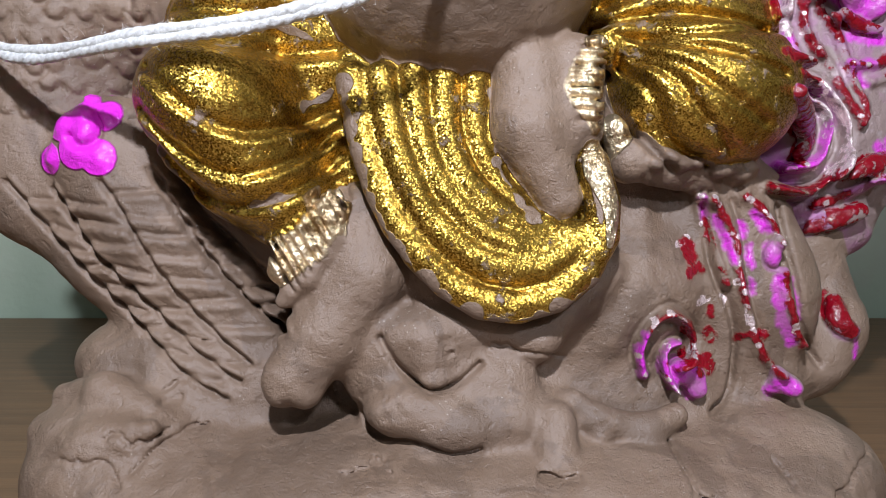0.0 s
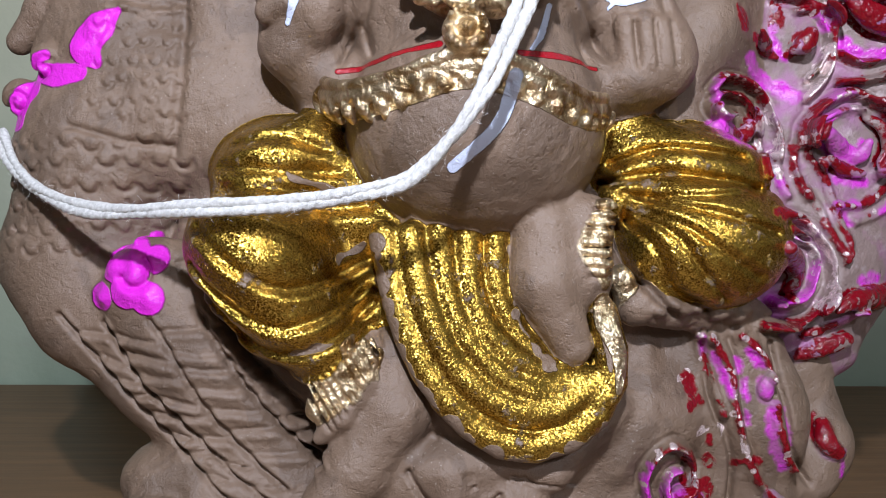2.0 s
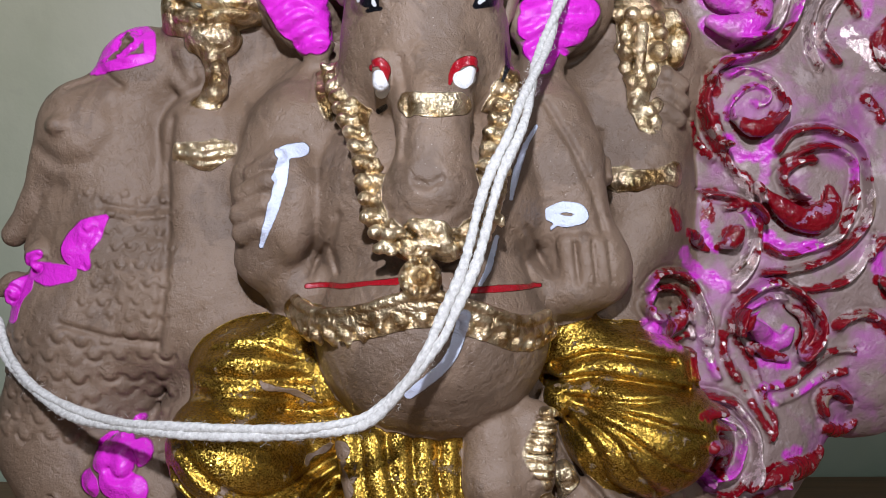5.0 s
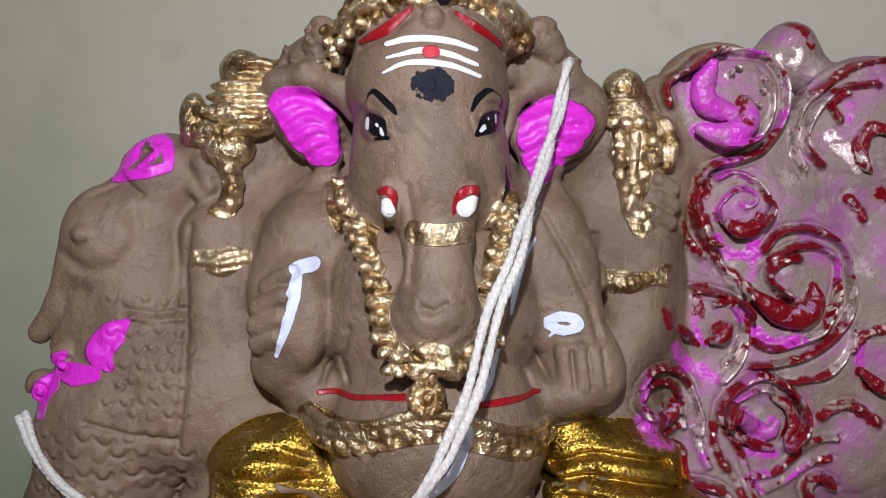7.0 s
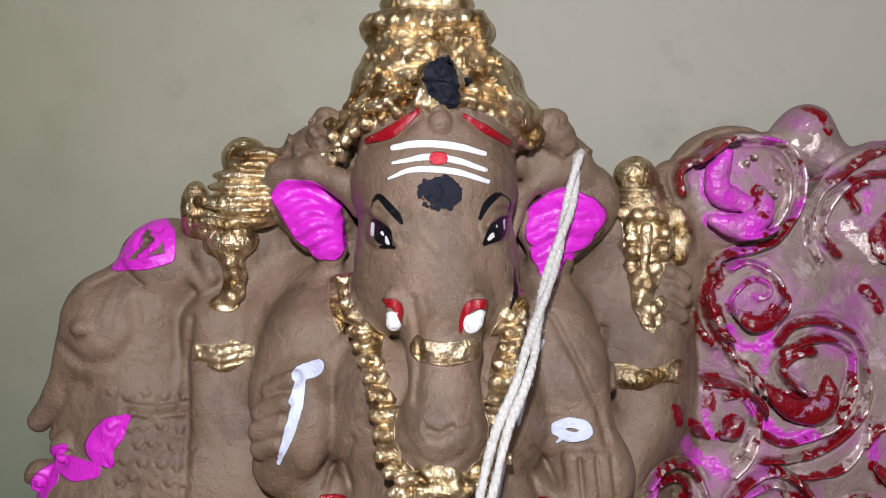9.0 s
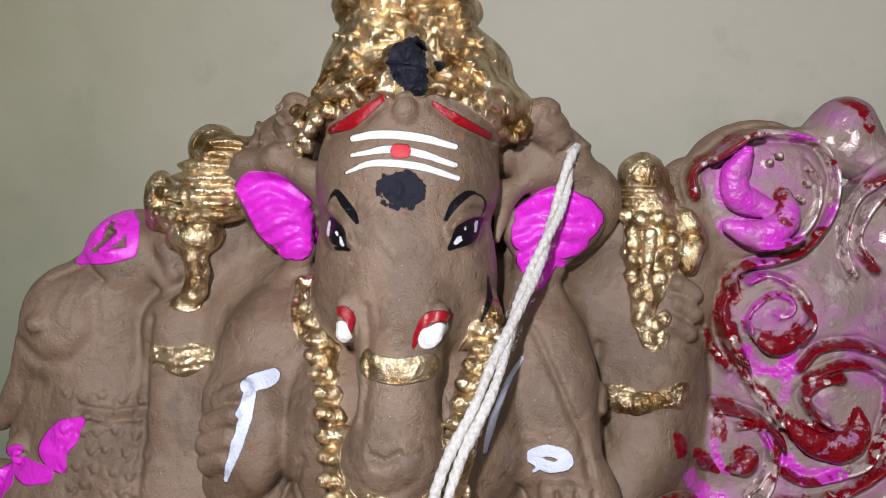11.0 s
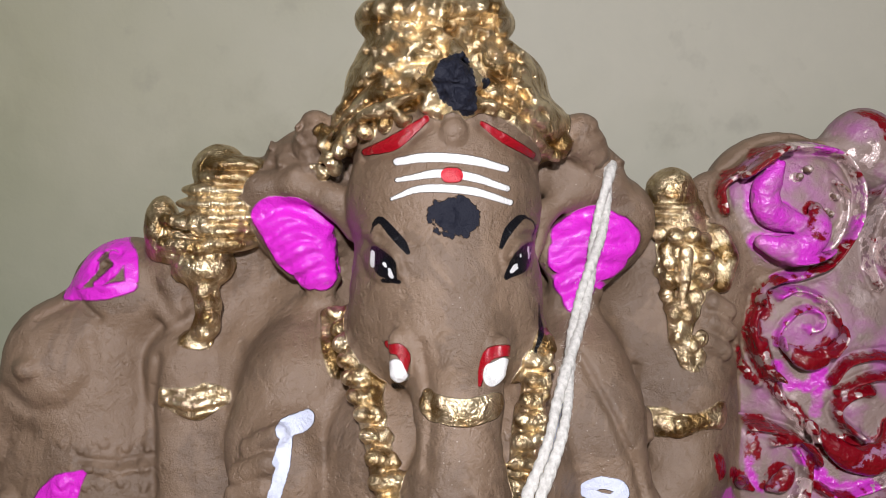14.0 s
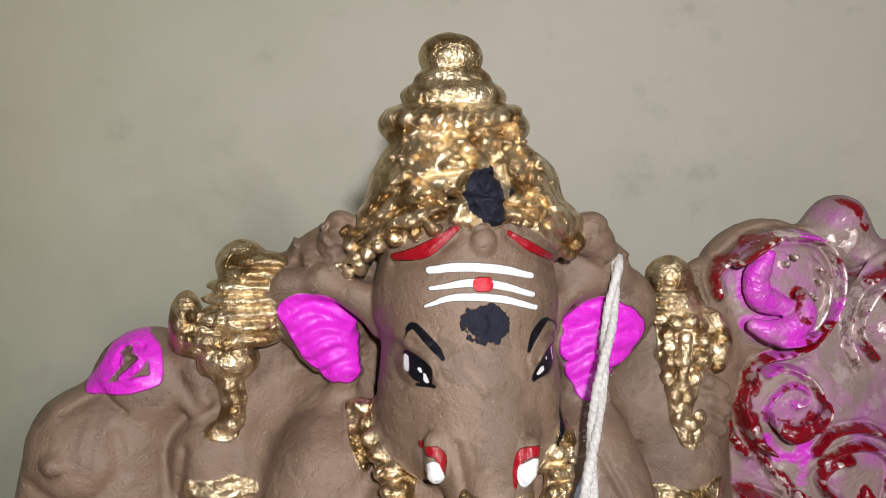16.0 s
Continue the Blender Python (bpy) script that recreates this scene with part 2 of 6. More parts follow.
def chain(points, radii, paint="clay", k=0.2, flat=1.0):
    """Rounded, tapering limbs from point to point; flat < 1 presses them in depth."""
    n = len(points)
    rr = radii if isinstance(radii, (list, tuple)) else [radii] * n
    if n > 6:
        fs = []
        for i in range(n - 1):
            chain(points[i:i + 2], list(rr[i:i + 2]), paint, k, flat)
            fs.append(solids.pop())
        low, high = [[op([s[e][j] for s in fs]) for j in range(3)] for e, op in ((1, min), (2, max))]
        solids.append((lambda x, y, z: functools.reduce(np.minimum, (s[0](x, y, z) for s in fs)), low, high, k, paint))
        return
    for i in range(n - 1):
        a, b, ra, rb = np.array(points[i], float), np.array(points[i + 1], float), rr[i], rr[i + 1]

        def f(x, y, z, a=a, b=b, ra=ra, rb=rb):
            d = b - a
            e = np.array((d[0], d[1] / flat, d[2]))
            px, py, pz = x - a[0], (y - a[1]) / flat, z - a[2]
            h = np.clip((px * e[0] + py * e[1] + pz * e[2]) / max(e @ e, 1e-9), 0, 1)
            return (np.sqrt((px - h * e[0]) ** 2 + (py - h * e[1]) ** 2 + (pz - h * e[2]) ** 2) - (ra + (rb - ra) * h)) * max(flat, 0.5)

        m = max(ra, rb)
        solids.append((f, [min(a[j], b[j]) - m for j in range(3)], [max(a[j], b[j]) + m for j in range(3)], k, paint))


def curve(points, n):
    """n points at even steps on a smooth curve through the given ones."""
    p = [np.array(q, float) for q in points]
    p = [2 * p[0] - p[1]] + p + [2 * p[-1] - p[-2]]
    out = []
    for i in range(1, len(p) - 2):
        for s in np.linspace(0, 1, 24, endpoint=False):
            out.append(0.5 * (2 * p[i] + (p[i + 1] - p[i - 1]) * s + (2 * p[i - 1] - 5 * p[i] + 4 * p[i + 1] - p[i + 2]) * s ** 2 + (3 * p[i] - p[i - 1] - 3 * p[i + 1] + p[i + 2]) * s ** 3))
    out = np.array(out + [p[-2]])
    run = np.concatenate([[0], np.cumsum(np.linalg.norm(np.diff(out, axis=0), axis=1))])
    at = np.linspace(0, run[-1], n)
    return [tuple(np.interp(v, run, out[:, j]) for j in range(3)) for v in at]


def beads(points, n, r, paint="brass", k=0.06, squash=1.0):
    for i, q in enumerate(curve(points, n)):
        s = r * (0.9 + 0.2 * ((i * 7) % 5) / 4)
        ell(q, (s, s, s * squash), paint, k)


def spiral(c, r, turns, start, way=1, inner=0.18):
    """Points of a flat scroll that winds inwards; start in degrees, way 1 is anticlockwise."""
    n = int(14 * turns) + 2
    out = []
    for i in range(n):
        s = i / (n - 1)
        rad, ang = r * (1 - s * (1 - inner)), radians(start) + way * s * turns * 2 * math.pi
        out.append((c[0] + rad * math.cos(ang), c[1], c[2] + rad * math.sin(ang)))
    return out


def ridge(points, w, h, deep=2.2):
    """Raises (h > 0) or cuts (h < 0) a line of half-width w into the front of what is there."""
    reliefs.append((np.array(points, float), w, h, deep))


def stroke(paint, points, w, deep=2.2):
    """A stroke of paint along the points; w is one half-width or one for each point."""
    p = np.array(points, float)
    width = np.full(len(p), w, float) if np.isscalar(w) else np.array(w, float)
    if 3 <= len(p) <= 7:
        n = 5 * len(p)
        run = np.concatenate([[0], np.cumsum(np.linalg.norm(np.diff(p, axis=0), axis=1))])
        p, width = np.array(curve(points, n)), np.interp(np.linspace(0, run[-1], n), run, width)
    strokes.append((paint, p, width, deep))


def flat_distance(x, z, p, w=None):
    """Distance in the front plane to a line of points, less its half-width where given."""
    best = None
    if len(p) == 1:
        d = np.sqrt((x - p[0, 0]) ** 2 + (z - p[0, 2]) ** 2)
        return d - (w[0] if w is not None else 0)
    for i in range(len(p) - 1):
        ex, ez = p[i + 1, 0] - p[i, 0], p[i + 1, 2] - p[i, 2]
        h = np.clip(((x - p[i, 0]) * ex + (z - p[i, 2]) * ez) / max(ex * ex + ez * ez, 1e-9), 0, 1)
        d = np.sqrt((x - p[i, 0] - h * ex) ** 2 + (z - p[i, 2] - h * ez) ** 2)
        if w is not None:
            d = d - (w[i] + (w[i + 1] - w[i]) * h)
        best = d if best is None else np.minimum(best, d)
    return best

rng = random.Random(4)

# dents and tool marks of the modelling hand
for i in range(240):
    low = i < 110
    x, z = rng.uniform(-9.5, 10.0), rng.uniform(0.2, 3.6) if low else rng.uniform(3.0, 22.0)
    y, b, n = (19.5 if low else 22.5), rng.uniform(0, 6.3), rng.uniform(0.1, 0.6)
    ridge([(x, y, z), (x + n * math.cos(b), y, z + 0.6 * n * math.sin(b))], rng.uniform(0.06, 0.3 if low else 0.12), rng.uniform(-0.10, 0.06) if low else rng.uniform(-0.045, 0.03), 4.5)
# base mound with a crude rim and lumps
ell((0.6, 23.6, 0.0), (10.4, 6.6, 2.55), k=0.4)
ell((-7.6, 22.4, 0.6), (2.9, 3.0, 2.6), k=0.8)
ell((-8.20, 24, 3.32), (1.6, 1.6, 1.2), k=0.6)
ell((8.0, 22.8, 0.6), (3.2, 2.8, 1.9), k=0.8)
ell((-3.5, 20.4, 0.2), (5.0, 3.4, 1.55), k=0.9)
ell((4.5, 20.4, 0.2), (5.2, 3.2, 1.5), k=0.9)
ell((-5.6, 23.6, 2.8), (3.2, 1.9, 2.4), k=0.6)
ell((2.5, 23.6, 2.8), (5.5, 2.0, 2.6), k=0.6)
ell((0.91, 21.6, 2.51), (2.8, 1.4, 1.0), k=0.6)
chain([(-9.46, 22.4, 2.79), (-8.16, 21.6, 3.14), (-6.88, 21, 2.67)], [0.35, 0.4, 0.25], k=0.4)
chain([(-9.80, 21.8, 2.10), (-8.22, 20.6, 2.04), (-6.76, 20.2, 2.56)], [0.35, 0.4, 0.25], k=0.5)
for line in ([(-7.78, 20.5, 2.34), (-7.31, 20.5, 2.54), (-7.13, 20.5, 2.28), (-6.47, 20.5, 2.41)], [(-6.99, 19.5, 1.62), (-6.52, 19.5, 2.13), (-5.66, 19.5, 2.39)], [(-6.87, 21, 3.08), (-6.46, 21, 3.28), (-6.07, 21, 3.15)],
             [(5.32, 20.5, 2.07), (5.40, 20, 1.57), (5.96, 19.5, 1.42)], [(7.60, 21, 1.78), (7.90, 20.5, 1.33)], [(1.14, 21, 4.50), (2.34, 21, 4.17), (2.88, 21, 3.96)],
             [(8.43, 20, 1.02), (9.77, 21, 1.37), (10.86, 22, 1.68)], [(-2.24, 19, 1.79), (-1.51, 19, 1.98), (-1.02, 19, 1.79)], [(-7.19, 19.5, 1.49), (-7.55, 19.5, 1.87), (-8.76, 20, 1.84)]):
    jag = [(x + rng.uniform(-0.06, 0.06), y, z + rng.uniform(-0.07, 0.07)) for x, y, z in curve(line, 12)]
    ridge(jag, 0.042, -0.10, 3)
# body behind everything
ell((-1.0, 26.8, 13.5), (7.0, 2.2, 10.5), k=0.5)
ell((0.0, 24.4, 8.0), (6.4, 2.8, 5.0), k=0.6)
ell((-5.6, 25.0, 7.5), (3.4, 2.0, 5.0), k=0.6)
ell((6.8, 26.4, 15.5), (2.4, 1.9, 8.5), k=0.5)
ell((5.6, 25.0, 6.0), (3.0, 2.2, 4.0), k=0.6)
chain([(-3.29, 26.6, 20.07), (-6.10, 26.9, 20.66)], [2.0, 1.6], k=0.5)
chain([(3.68, 26.6, 19.87), (6.99, 27, 20.26)], [2.0, 1.6], k=0.5)
ell((0.27, 25.6, 25.17), (3.3, 1.4, 1.3), k=0.4)
chain([(-5.38, 26, 19.11), (-6.15, 25.8, 16.59)], [1.8, 1.8], k=0.5)

# peacock: head, beak, chest, wing
ell((-10.81, 26.4, 19.19), (1.75, 2.2, 2.0), k=0.6)
ell((-8.99, 26.6, 21.15), (1.75, 1.7, 1.75), k=0.6)
chain([(-11.68, 25.8, 18.35), (-12.47, 25.8, 17.00), (-13.26, 25.9, 16.06)], [1.0, 0.55, 0.4], k=0.3)
chain([(-11.56, 25.4, 17.04), (-12.52, 25.6, 15.67)], [0.5, 0.3], k=0.2)
ell((-11.19, 24.5, 19.46), (0.42, 0.5, 0.36), k=0.15)
ridge([(-11.96, 24.8, 18.71), (-11.25, 24.6, 18.29), (-10.17, 24.4, 18.36), (-9.52, 24.4, 19.19), (-9.65, 24.6, 20.10)], 0.24, -0.12)
ridge([(-9.49, 25, 20.75), (-10.13, 25, 21.22), (-11.16, 25, 20.66)], 0.14, -0.12)
chain([(-9.97, 26.5, 19.09), (-9.76, 26.6, 16.19), (-10.64, 26.4, 12.91), (-11.23, 26.2, 9.53)], [2.0, 2.4, 2.7, 2.6], k=0.6)
chain([(-12.17, 26, 9.54), (-10.81, 25, 8.32), (-8.34, 24, 6.38), (-6.71, 23.4, 4.65), (-5.15, 22.6, 3.18)], [1.9, 1.9, 1.6, 1.2, 0.6], k=0.5, flat=0.8)
chain([(-8.42, 23.4, 8.76), (-7.22, 23.1, 6.74), (-4.94, 22.7, 4.33)], [1.6, 1.5, 0.9], k=0.4, flat=0.7)
# pink tassels and the flower
for q, r in (((-10.25, 24.5, 16.21), 0.5), ((-10.85, 24.6, 15.54), 0.45), ((-12.01, 25, 15.39), 0.55), ((-13.00, 25.3, 14.38), 0.55)):
    ell(q, (r, 0.5, r), k=0.15)
stroke("pink", [(-9.68, 24.1, 16.69), (-10.25, 24.1, 16.19), (-10.65, 24.1, 15.66), (-10.32, 23.9, 15.22)], [0.08, 0.45, 0.5, 0.2])
stroke("pink", [(-10.82, 24.0, 14.94), (-11.61, 24.4, 14.9), (-12.36, 24.8, 15.05)], [0.25, 0.36, 0.26])
stroke("pink", [(-11.98, 24.6, 15.50), (-12.23, 24.7, 15.37)], [0.15, 0.2])
stroke("pink", [(-12.42, 24.8, 14.56), (-12.8, 24.9, 14.2), (-12.9, 25.0, 13.6)], [0.32, 0.4, 0.3])
ridge(spiral((-8.85, 21.9, 9.45), 0.42, 0.6, 200, 1, 1.0), 0.09, -0.2)
stroke("pink", [(-10.57, 25.8, 21.39), (-10.11, 25.5, 21.88), (-9.96, 25.7, 22.26), (-9.67, 26.1, 22.66), (-9.20, 26.1, 22.82)], [0.203, 0.23, 0.216, 0.216, 0.176])
stroke("pink", [(-9.20, 26.1, 22.82), (-8.73, 25.5, 22.41), (-8.58, 25.1, 21.84)], [0.176, 0.203, 0.176])
stroke("pink", [(-8.60, 25.0, 21.66), (-9.28, 24.9, 21.50), (-10.41, 25.5, 21.30)], [0.176, 0.216, 0.135])
stroke("pink", [(-9.53, 25.1, 21.70), (-9.14, 25.0, 22.01), (-9.00, 25.3, 22.31), (-9.26, 25.6, 22.51)], [0.108, 0.135, 0.135, 0.081])
stroke("pink", [(-10.12, 25.3, 21.70), (-9.70, 25.5, 22.14)], [0.189, 0.162])
ridge([(-9.42, 25.2, 22.54), (-9.06, 25.2, 22.16), (-9.20, 25.2, 21.69)], 0.12, 0.14)
ridge(spiral((-9.30, 25.2, 22.05), 0.5, 1.2, 60, 1, 0.3), 0.08, -0.13)
ridge([(-10.19, 25.2, 21.60), (-9.72, 25.2, 21.79), (-9.31, 25.2, 21.60)], 0.1, 0.1)
ridge(spiral((-12.06, 25, 15.10), 0.36, 1.2, 40, 1, 0.3), 0.08, -0.13)
ridge(spiral((-12.98, 25.3, 14.18), 0.36, 1.2, 200, -1, 0.3), 0.08, -0.13)
ridge([(-10.0, 24.5, 16.3), (-10.3, 24.5, 15.8)], 0.07, -0.06)
for q, w in (((-9.49, 22.7, 9.61), 0.34), ((-8.89, 22.5, 9.90), 0.34), ((-8.31, 22.4, 9.79), 0.28), ((-8.92, 23.0, 10.29), 0.12), ((-9.92, 23.0, 8.73), 0.3), ((-9.03, 22.2, 8.97), 0.38), ((-8.45, 22.2, 8.76), 0.34), ((-8.81, 22.2, 9.42), 0.26)):
    stroke("pink", [q], w * 1.35)
    ridge([q], w * 0.9, 0.14)

# crossed legs: gold drapery over the knees
ell((-5.23, 22.3, 10.05), (2.15, 3.0, 1.75), "gold", 0.3, a=-15)
ell((-4.52, 22.1, 8.68), (2.25, 2.4, 1.5), "gold", 0.6, a=-40)
ell((-3.45, 21.7, 7.39), (1.3, 1.6, 0.95), "gold", 0.4, a=-48)
ell((-5.10, 23.2, 12.19), (1.9, 1.9, 1.25), "gold", 0.3, a=22)
ell((6.46, 22.7, 10.43), (2.3, 2.4, 2.0), "gold", 0.3)
ell((6.34, 23.3, 12.31), (2.0, 2.0, 1.15), "gold", 0.3, a=-12)
ell((-4.85, 23.1, 12.11), (1.75, 1.6, 1.25), "gold", 0.5)
chain([(-4.09, 22.7, 12.97), (-3.05, 22.2, 11.61)], [0.75, 0.65], "gold", 0.4)
ell((5.86, 23.1, 12.02), (1.7, 1.6, 1.2), "gold", 0.5)
chain([(4.98, 22.8, 12.80), (4.17, 22.2, 11.50)], [0.65, 0.65], "gold", 0.4)
ell((-7.18, 25.2, 14.00), (3.2, 1.9, 2.6), k=1.0)
ell((6.06, 24.6, 13.64), (1.6, 1.3, 1.3), k=0.5)
ell((4.5, 23.5, 12.6), (1.1, 1.3, 1.3), "gold", 0.4)
# shin and foot that hang down
chain([(-1.91, 21.1, 6.09), (-2.72, 20.9, 4.65), (-3.47, 20.7, 3.65)], [0.98, 0.9, 0.72], k=0.2)
chain([(-3.85, 20.5, 3.5), (-3.1, 20.6, 3.3)], [0.3, 0.34], k=0.3)
chain([(-1.91, 21.2, 7.42), (-1.77, 21, 6.11)], [0.7, 0.9], k=0.3)
# pleated hem of the knee drapery
hem = curve([(-2.29, 20.6, 8.02), (-2.67, 20.4, 7.39), (-3.19, 20.4, 6.69), (-3.72, 20.7, 6.17)], 12)
chain(hem, [0.12, 0.26, 0.36, 0.42, 0.48, 0.52, 0.55, 0.56, 0.55, 0.52, 0.46, 0.36], "brass", 0.16, 0.55)
for i, (x, y, z) in enumerate(hem):
    t = 0.25 + 0.03 * i
    ridge([(x - 0.5 * t, y, z + t), (x + 0.55 * t, y, z - 0.8 * t)], rng.uniform(0.05, 0.07), rng.uniform(-0.15, -0.07), 0.9)
    if i % 3 == 1:
        stroke("bare", [(x - 0.2, y, z - 0.1), (x + 0.1, y, z - 0.25)], rng.uniform(0.05, 0.12))
chain([(-2.49, 20.5, 6.87), (-3.08, 20.5, 6.03), (-3.64, 20.7, 5.48)], [0.3, 0.3, 0.2], k=0.2)
# folded foot, ankle band
chain([(1.96, 21, 10.67), (1.94, 20.7, 9.37), (2.65, 20.6, 7.83)], [0.8, 0.85, 0.5], k=0.2)
chain([(2.97, 21.3, 10.83), (2.84, 21.2, 9.52)], [0.8, 0.9], k=0.3)
chain([(1.4, 21.8, 10.2), (1.6, 21.5, 9.0), (2.2, 21.4, 7.7)], [0.9, 0.95, 0.7], k=0.25)
cuff = curve([(3.47, 20.8, 11.21), (3.18, 20.5, 10.36), (3.33, 20.6, 9.55)], 8)
chain(cuff, [0.3, 0.36, 0.38, 0.4, 0.4, 0.4, 0.38, 0.3], "brass", 0.12, 0.7)
for x, y, z in cuff:
    e = rng.uniform(-0.08, 0.08)
    ridge([(x - 0.3, y, z + 0.03), (x + 0.3, y, z - 0.05 + e)], rng.uniform(0.045, 0.07), rng.uniform(-0.15, -0.07), 0.9)
stroke("bare", [(x - 0.34, y, z) for x, y, z in cuff], [0.08, 0.05, 0.12, 0.06, 0.1, 0.05, 0.1, 0.08])
chain([(3.19, 20.9, 9.05), (3.54, 21, 8.60)], [0.34, 0.28], "gold", 0.08)
chain([(4.55, 21.8, 8.74), (6.39, 22.5, 8.33)], [0.6, 0.45], k=0.3)
chain([(4.10, 21.6, 9.41), (4.36, 21.8, 8.47)], [0.4, 0.3], "brass", 0.15)
for i in range(9):
    ell((5.0 + 0.32 * i + rng.uniform(-0.1, 0.1), 21.4 + 0.12 * i, 8.75 - 0.04 * i + rng.uniform(-0.12, 0.12)), (0.3, 0.3, 0.2), k=0.08)
# sash
for line, r in (
    ([(-2.05, 20.9, 10.53), (-1.64, 20.4, 8.73), (-0.81, 20.1, 6.97), (0.58, 20, 5.65), (1.97, 20, 5.46), (3.19, 20.2, 6.20), (3.67, 20.4, 7.33), (3.57, 20.6, 7.96), (3.46, 20.9, 8.54)], 0.40),
    ([(-1.40, 20.8, 10.52), (-1.06, 20.3, 8.97), (-0.36, 20.1, 7.47), (0.83, 20, 6.45), (2.10, 20.1, 6.27), (3.15, 20.4, 6.88)], 0.40),
    ([(-0.69, 20.8, 10.52), (-0.49, 20.4, 9.10), (0.14, 20.2, 7.84), (1.21, 20.1, 6.90), (2.24, 20.3, 6.76), (2.90, 20.5, 7.00)], 0.36),
    ([(0.01, 20.9, 10.53), (0.08, 20.5, 9.23), (0.58, 20.3, 8.09), (1.47, 20.3, 7.33), (2.26, 20.5, 7.13)], 0.36),
    ([(0.73, 21, 10.54), (0.72, 20.7, 9.37), (1.10, 20.6, 8.34), (1.82, 20.6, 7.45)], 0.32),
):
    chain(curve(line, 14), r, "gold", 0.12)
chain([(-0.73, 21.8, 10.75), (-0.32, 21.4, 8.47), (1.28, 21.2, 6.49), (2.63, 21.4, 6.60)], [0.95, 0.95, 0.75, 0.5], "gold", 0.3)
chain([(-1.39, 21.4, 6.87), (0.48, 21, 4.90), (2.21, 21, 4.50), (3.85, 21.4, 6.06)], [0.5, 0.5, 0.45, 0.4], k=0.3)
chain([(-3.30, 22.4, 10.81), (-1.97, 22.2, 10.59)], [0.9, 0.9], "gold", 0.4)
chain([(-3.08, 22.2, 9.57), (-1.85, 22.1, 8.20)], [0.8, 0.7], "gold", 0.4)
chain([(2.36, 21.4, 7.14), (3.50, 21.4, 7.14)], [0.6, 0.5], "gold", 0.3)
# clay backing between the sash and the tail
chain([(1.70, 23.2, 4.68), (4.81, 23.4, 5.24)], [1.9, 2.0], k=0.6)
ridge([(5.03, 22, 7.51), (4.78, 22, 5.99), (4.12, 22, 4.31)], 0.3, 0.12)

# belly, chest, belt
ell((0.27, 22.9, 13.37), (3.45, 4.1, 3.2), k=0.2)
ell((0.1, 23.4, 17.0), (3.6, 3.2, 3.4), k=0.5)
upper = curve([(-3.83, 21.9, 14.55), (-3.08, 20.35, 14.22), (-1.71, 19.2, 14.38), (-0.07, 18.65, 14.84), (1.44, 18.8, 14.49), (2.75, 19.85, 13.98), (3.90, 21.9, 14.10)], 40)
upper = [(x, y + 0.22, z) for x, y, z in upper]
upper = upper[2:-2]
chain(upper[::2], 0.15, "brass", 0.06)
middle = [(x, y + 0.1, z - 0.32) for x, y, z in upper]
chain(middle[::2], 0.2, "brass", 0.06)
for i, (x, y, z) in enumerate(upper[1::2]):
    lean = 0.13 if x < 0.1 else -0.13
    chain([(x - lean, y + 0.1, z - 0.42), (x, y + 0.06, z - 0.62), (x + lean, y + 0.14, z - 0.86)], [0.11, 0.17, 0.1], "brass", 0.05)
stroke("brass", [(x, y, z - 0.4) for x, y, z in upper[::3]], 0.42)
stroke("red", [(-3.34, 22.0, 14.74), (-2.26, 20.9, 14.86), (-1.45, 20.1, 15.02), (-0.71, 19.6, 15.09)], [0.07, 0.07, 0.06, 0.09])
stroke("red", [(1.17, 18.6, 14.89), (2.18, 19.3, 14.87), (3.34, 20, 14.80)], [0.08, 0.09, 0.05])
# necklace
neck_l = [(-2.82, 23.7, 21.1), (-2.17, 22.1, 19.80), (-1.64, 20.9, 18.61), (-1.33, 20.15, 17.31), (-1.11, 19.6, 16.43), (-0.18, 18.9, 15.90)]
neck_r = [(2.49, 22, 20.66), (1.96, 20.7, 18.70), (1.79, 20, 17.31), (1.39, 19.5, 16.36), (0.59, 19, 15.98)]
for line, n in ((neck_l, 15), (neck_r, 13)):
    chain([(x, y + 0.3, z) for x, y, z in curve(line, 10)], [0.16, 0.24, 0.32] + [0.36] * 7, "brass", 0.1, 0.6)
    for i, (x, y, z) in enumerate(curve(line, n)):
        k = min(1.0, 0.55 + 0.12 * i)
        ell((x, y + 0.05, z), (0.4 * k, 0.36, 0.2), "brass", 0.05, a=rng.uniform(-30, 30))
        ell((x - 0.24 * k, y - 0.16, z + 0.05), (0.23 * k, 0.22, 0.2), "brass", 0.04, a=rng.uniform(-40, 40))
        for j in range(3):
            ell((x + rng.uniform(0.05, 0.4) * k, y - 0.12, z + rng.uniform(-0.18, 0.18)), (0.1, 0.12, rng.uniform(0.09, 0.17)), "brass", 0.04)
for i in range(22):
    ell((-0.25 + rng.uniform(-1.0, 0.9), 18.75 + rng.uniform(0, 0.2), 16.2 + rng.uniform(-0.35, 0.35)), (0.2, 0.2, 0.16), "brass", 0.04)
ell((-0.11, 18.8, 15.26), (0.55, 0.36, 0.55), "brass", 0.05)
beads(spiral((-0.11, 18.5, 15.32), 0.42, 1, 0, 1, 1.0), 11, 0.1)
ell((-0.11, 18.5, 15.32), (0.16, 0.16, 0.16), "brass", 0.04)
ridge(spiral((-0.11, 18.5, 15.32), 0.26, 1, 0, 1, 1.0), 0.07, -0.12, 1.0)

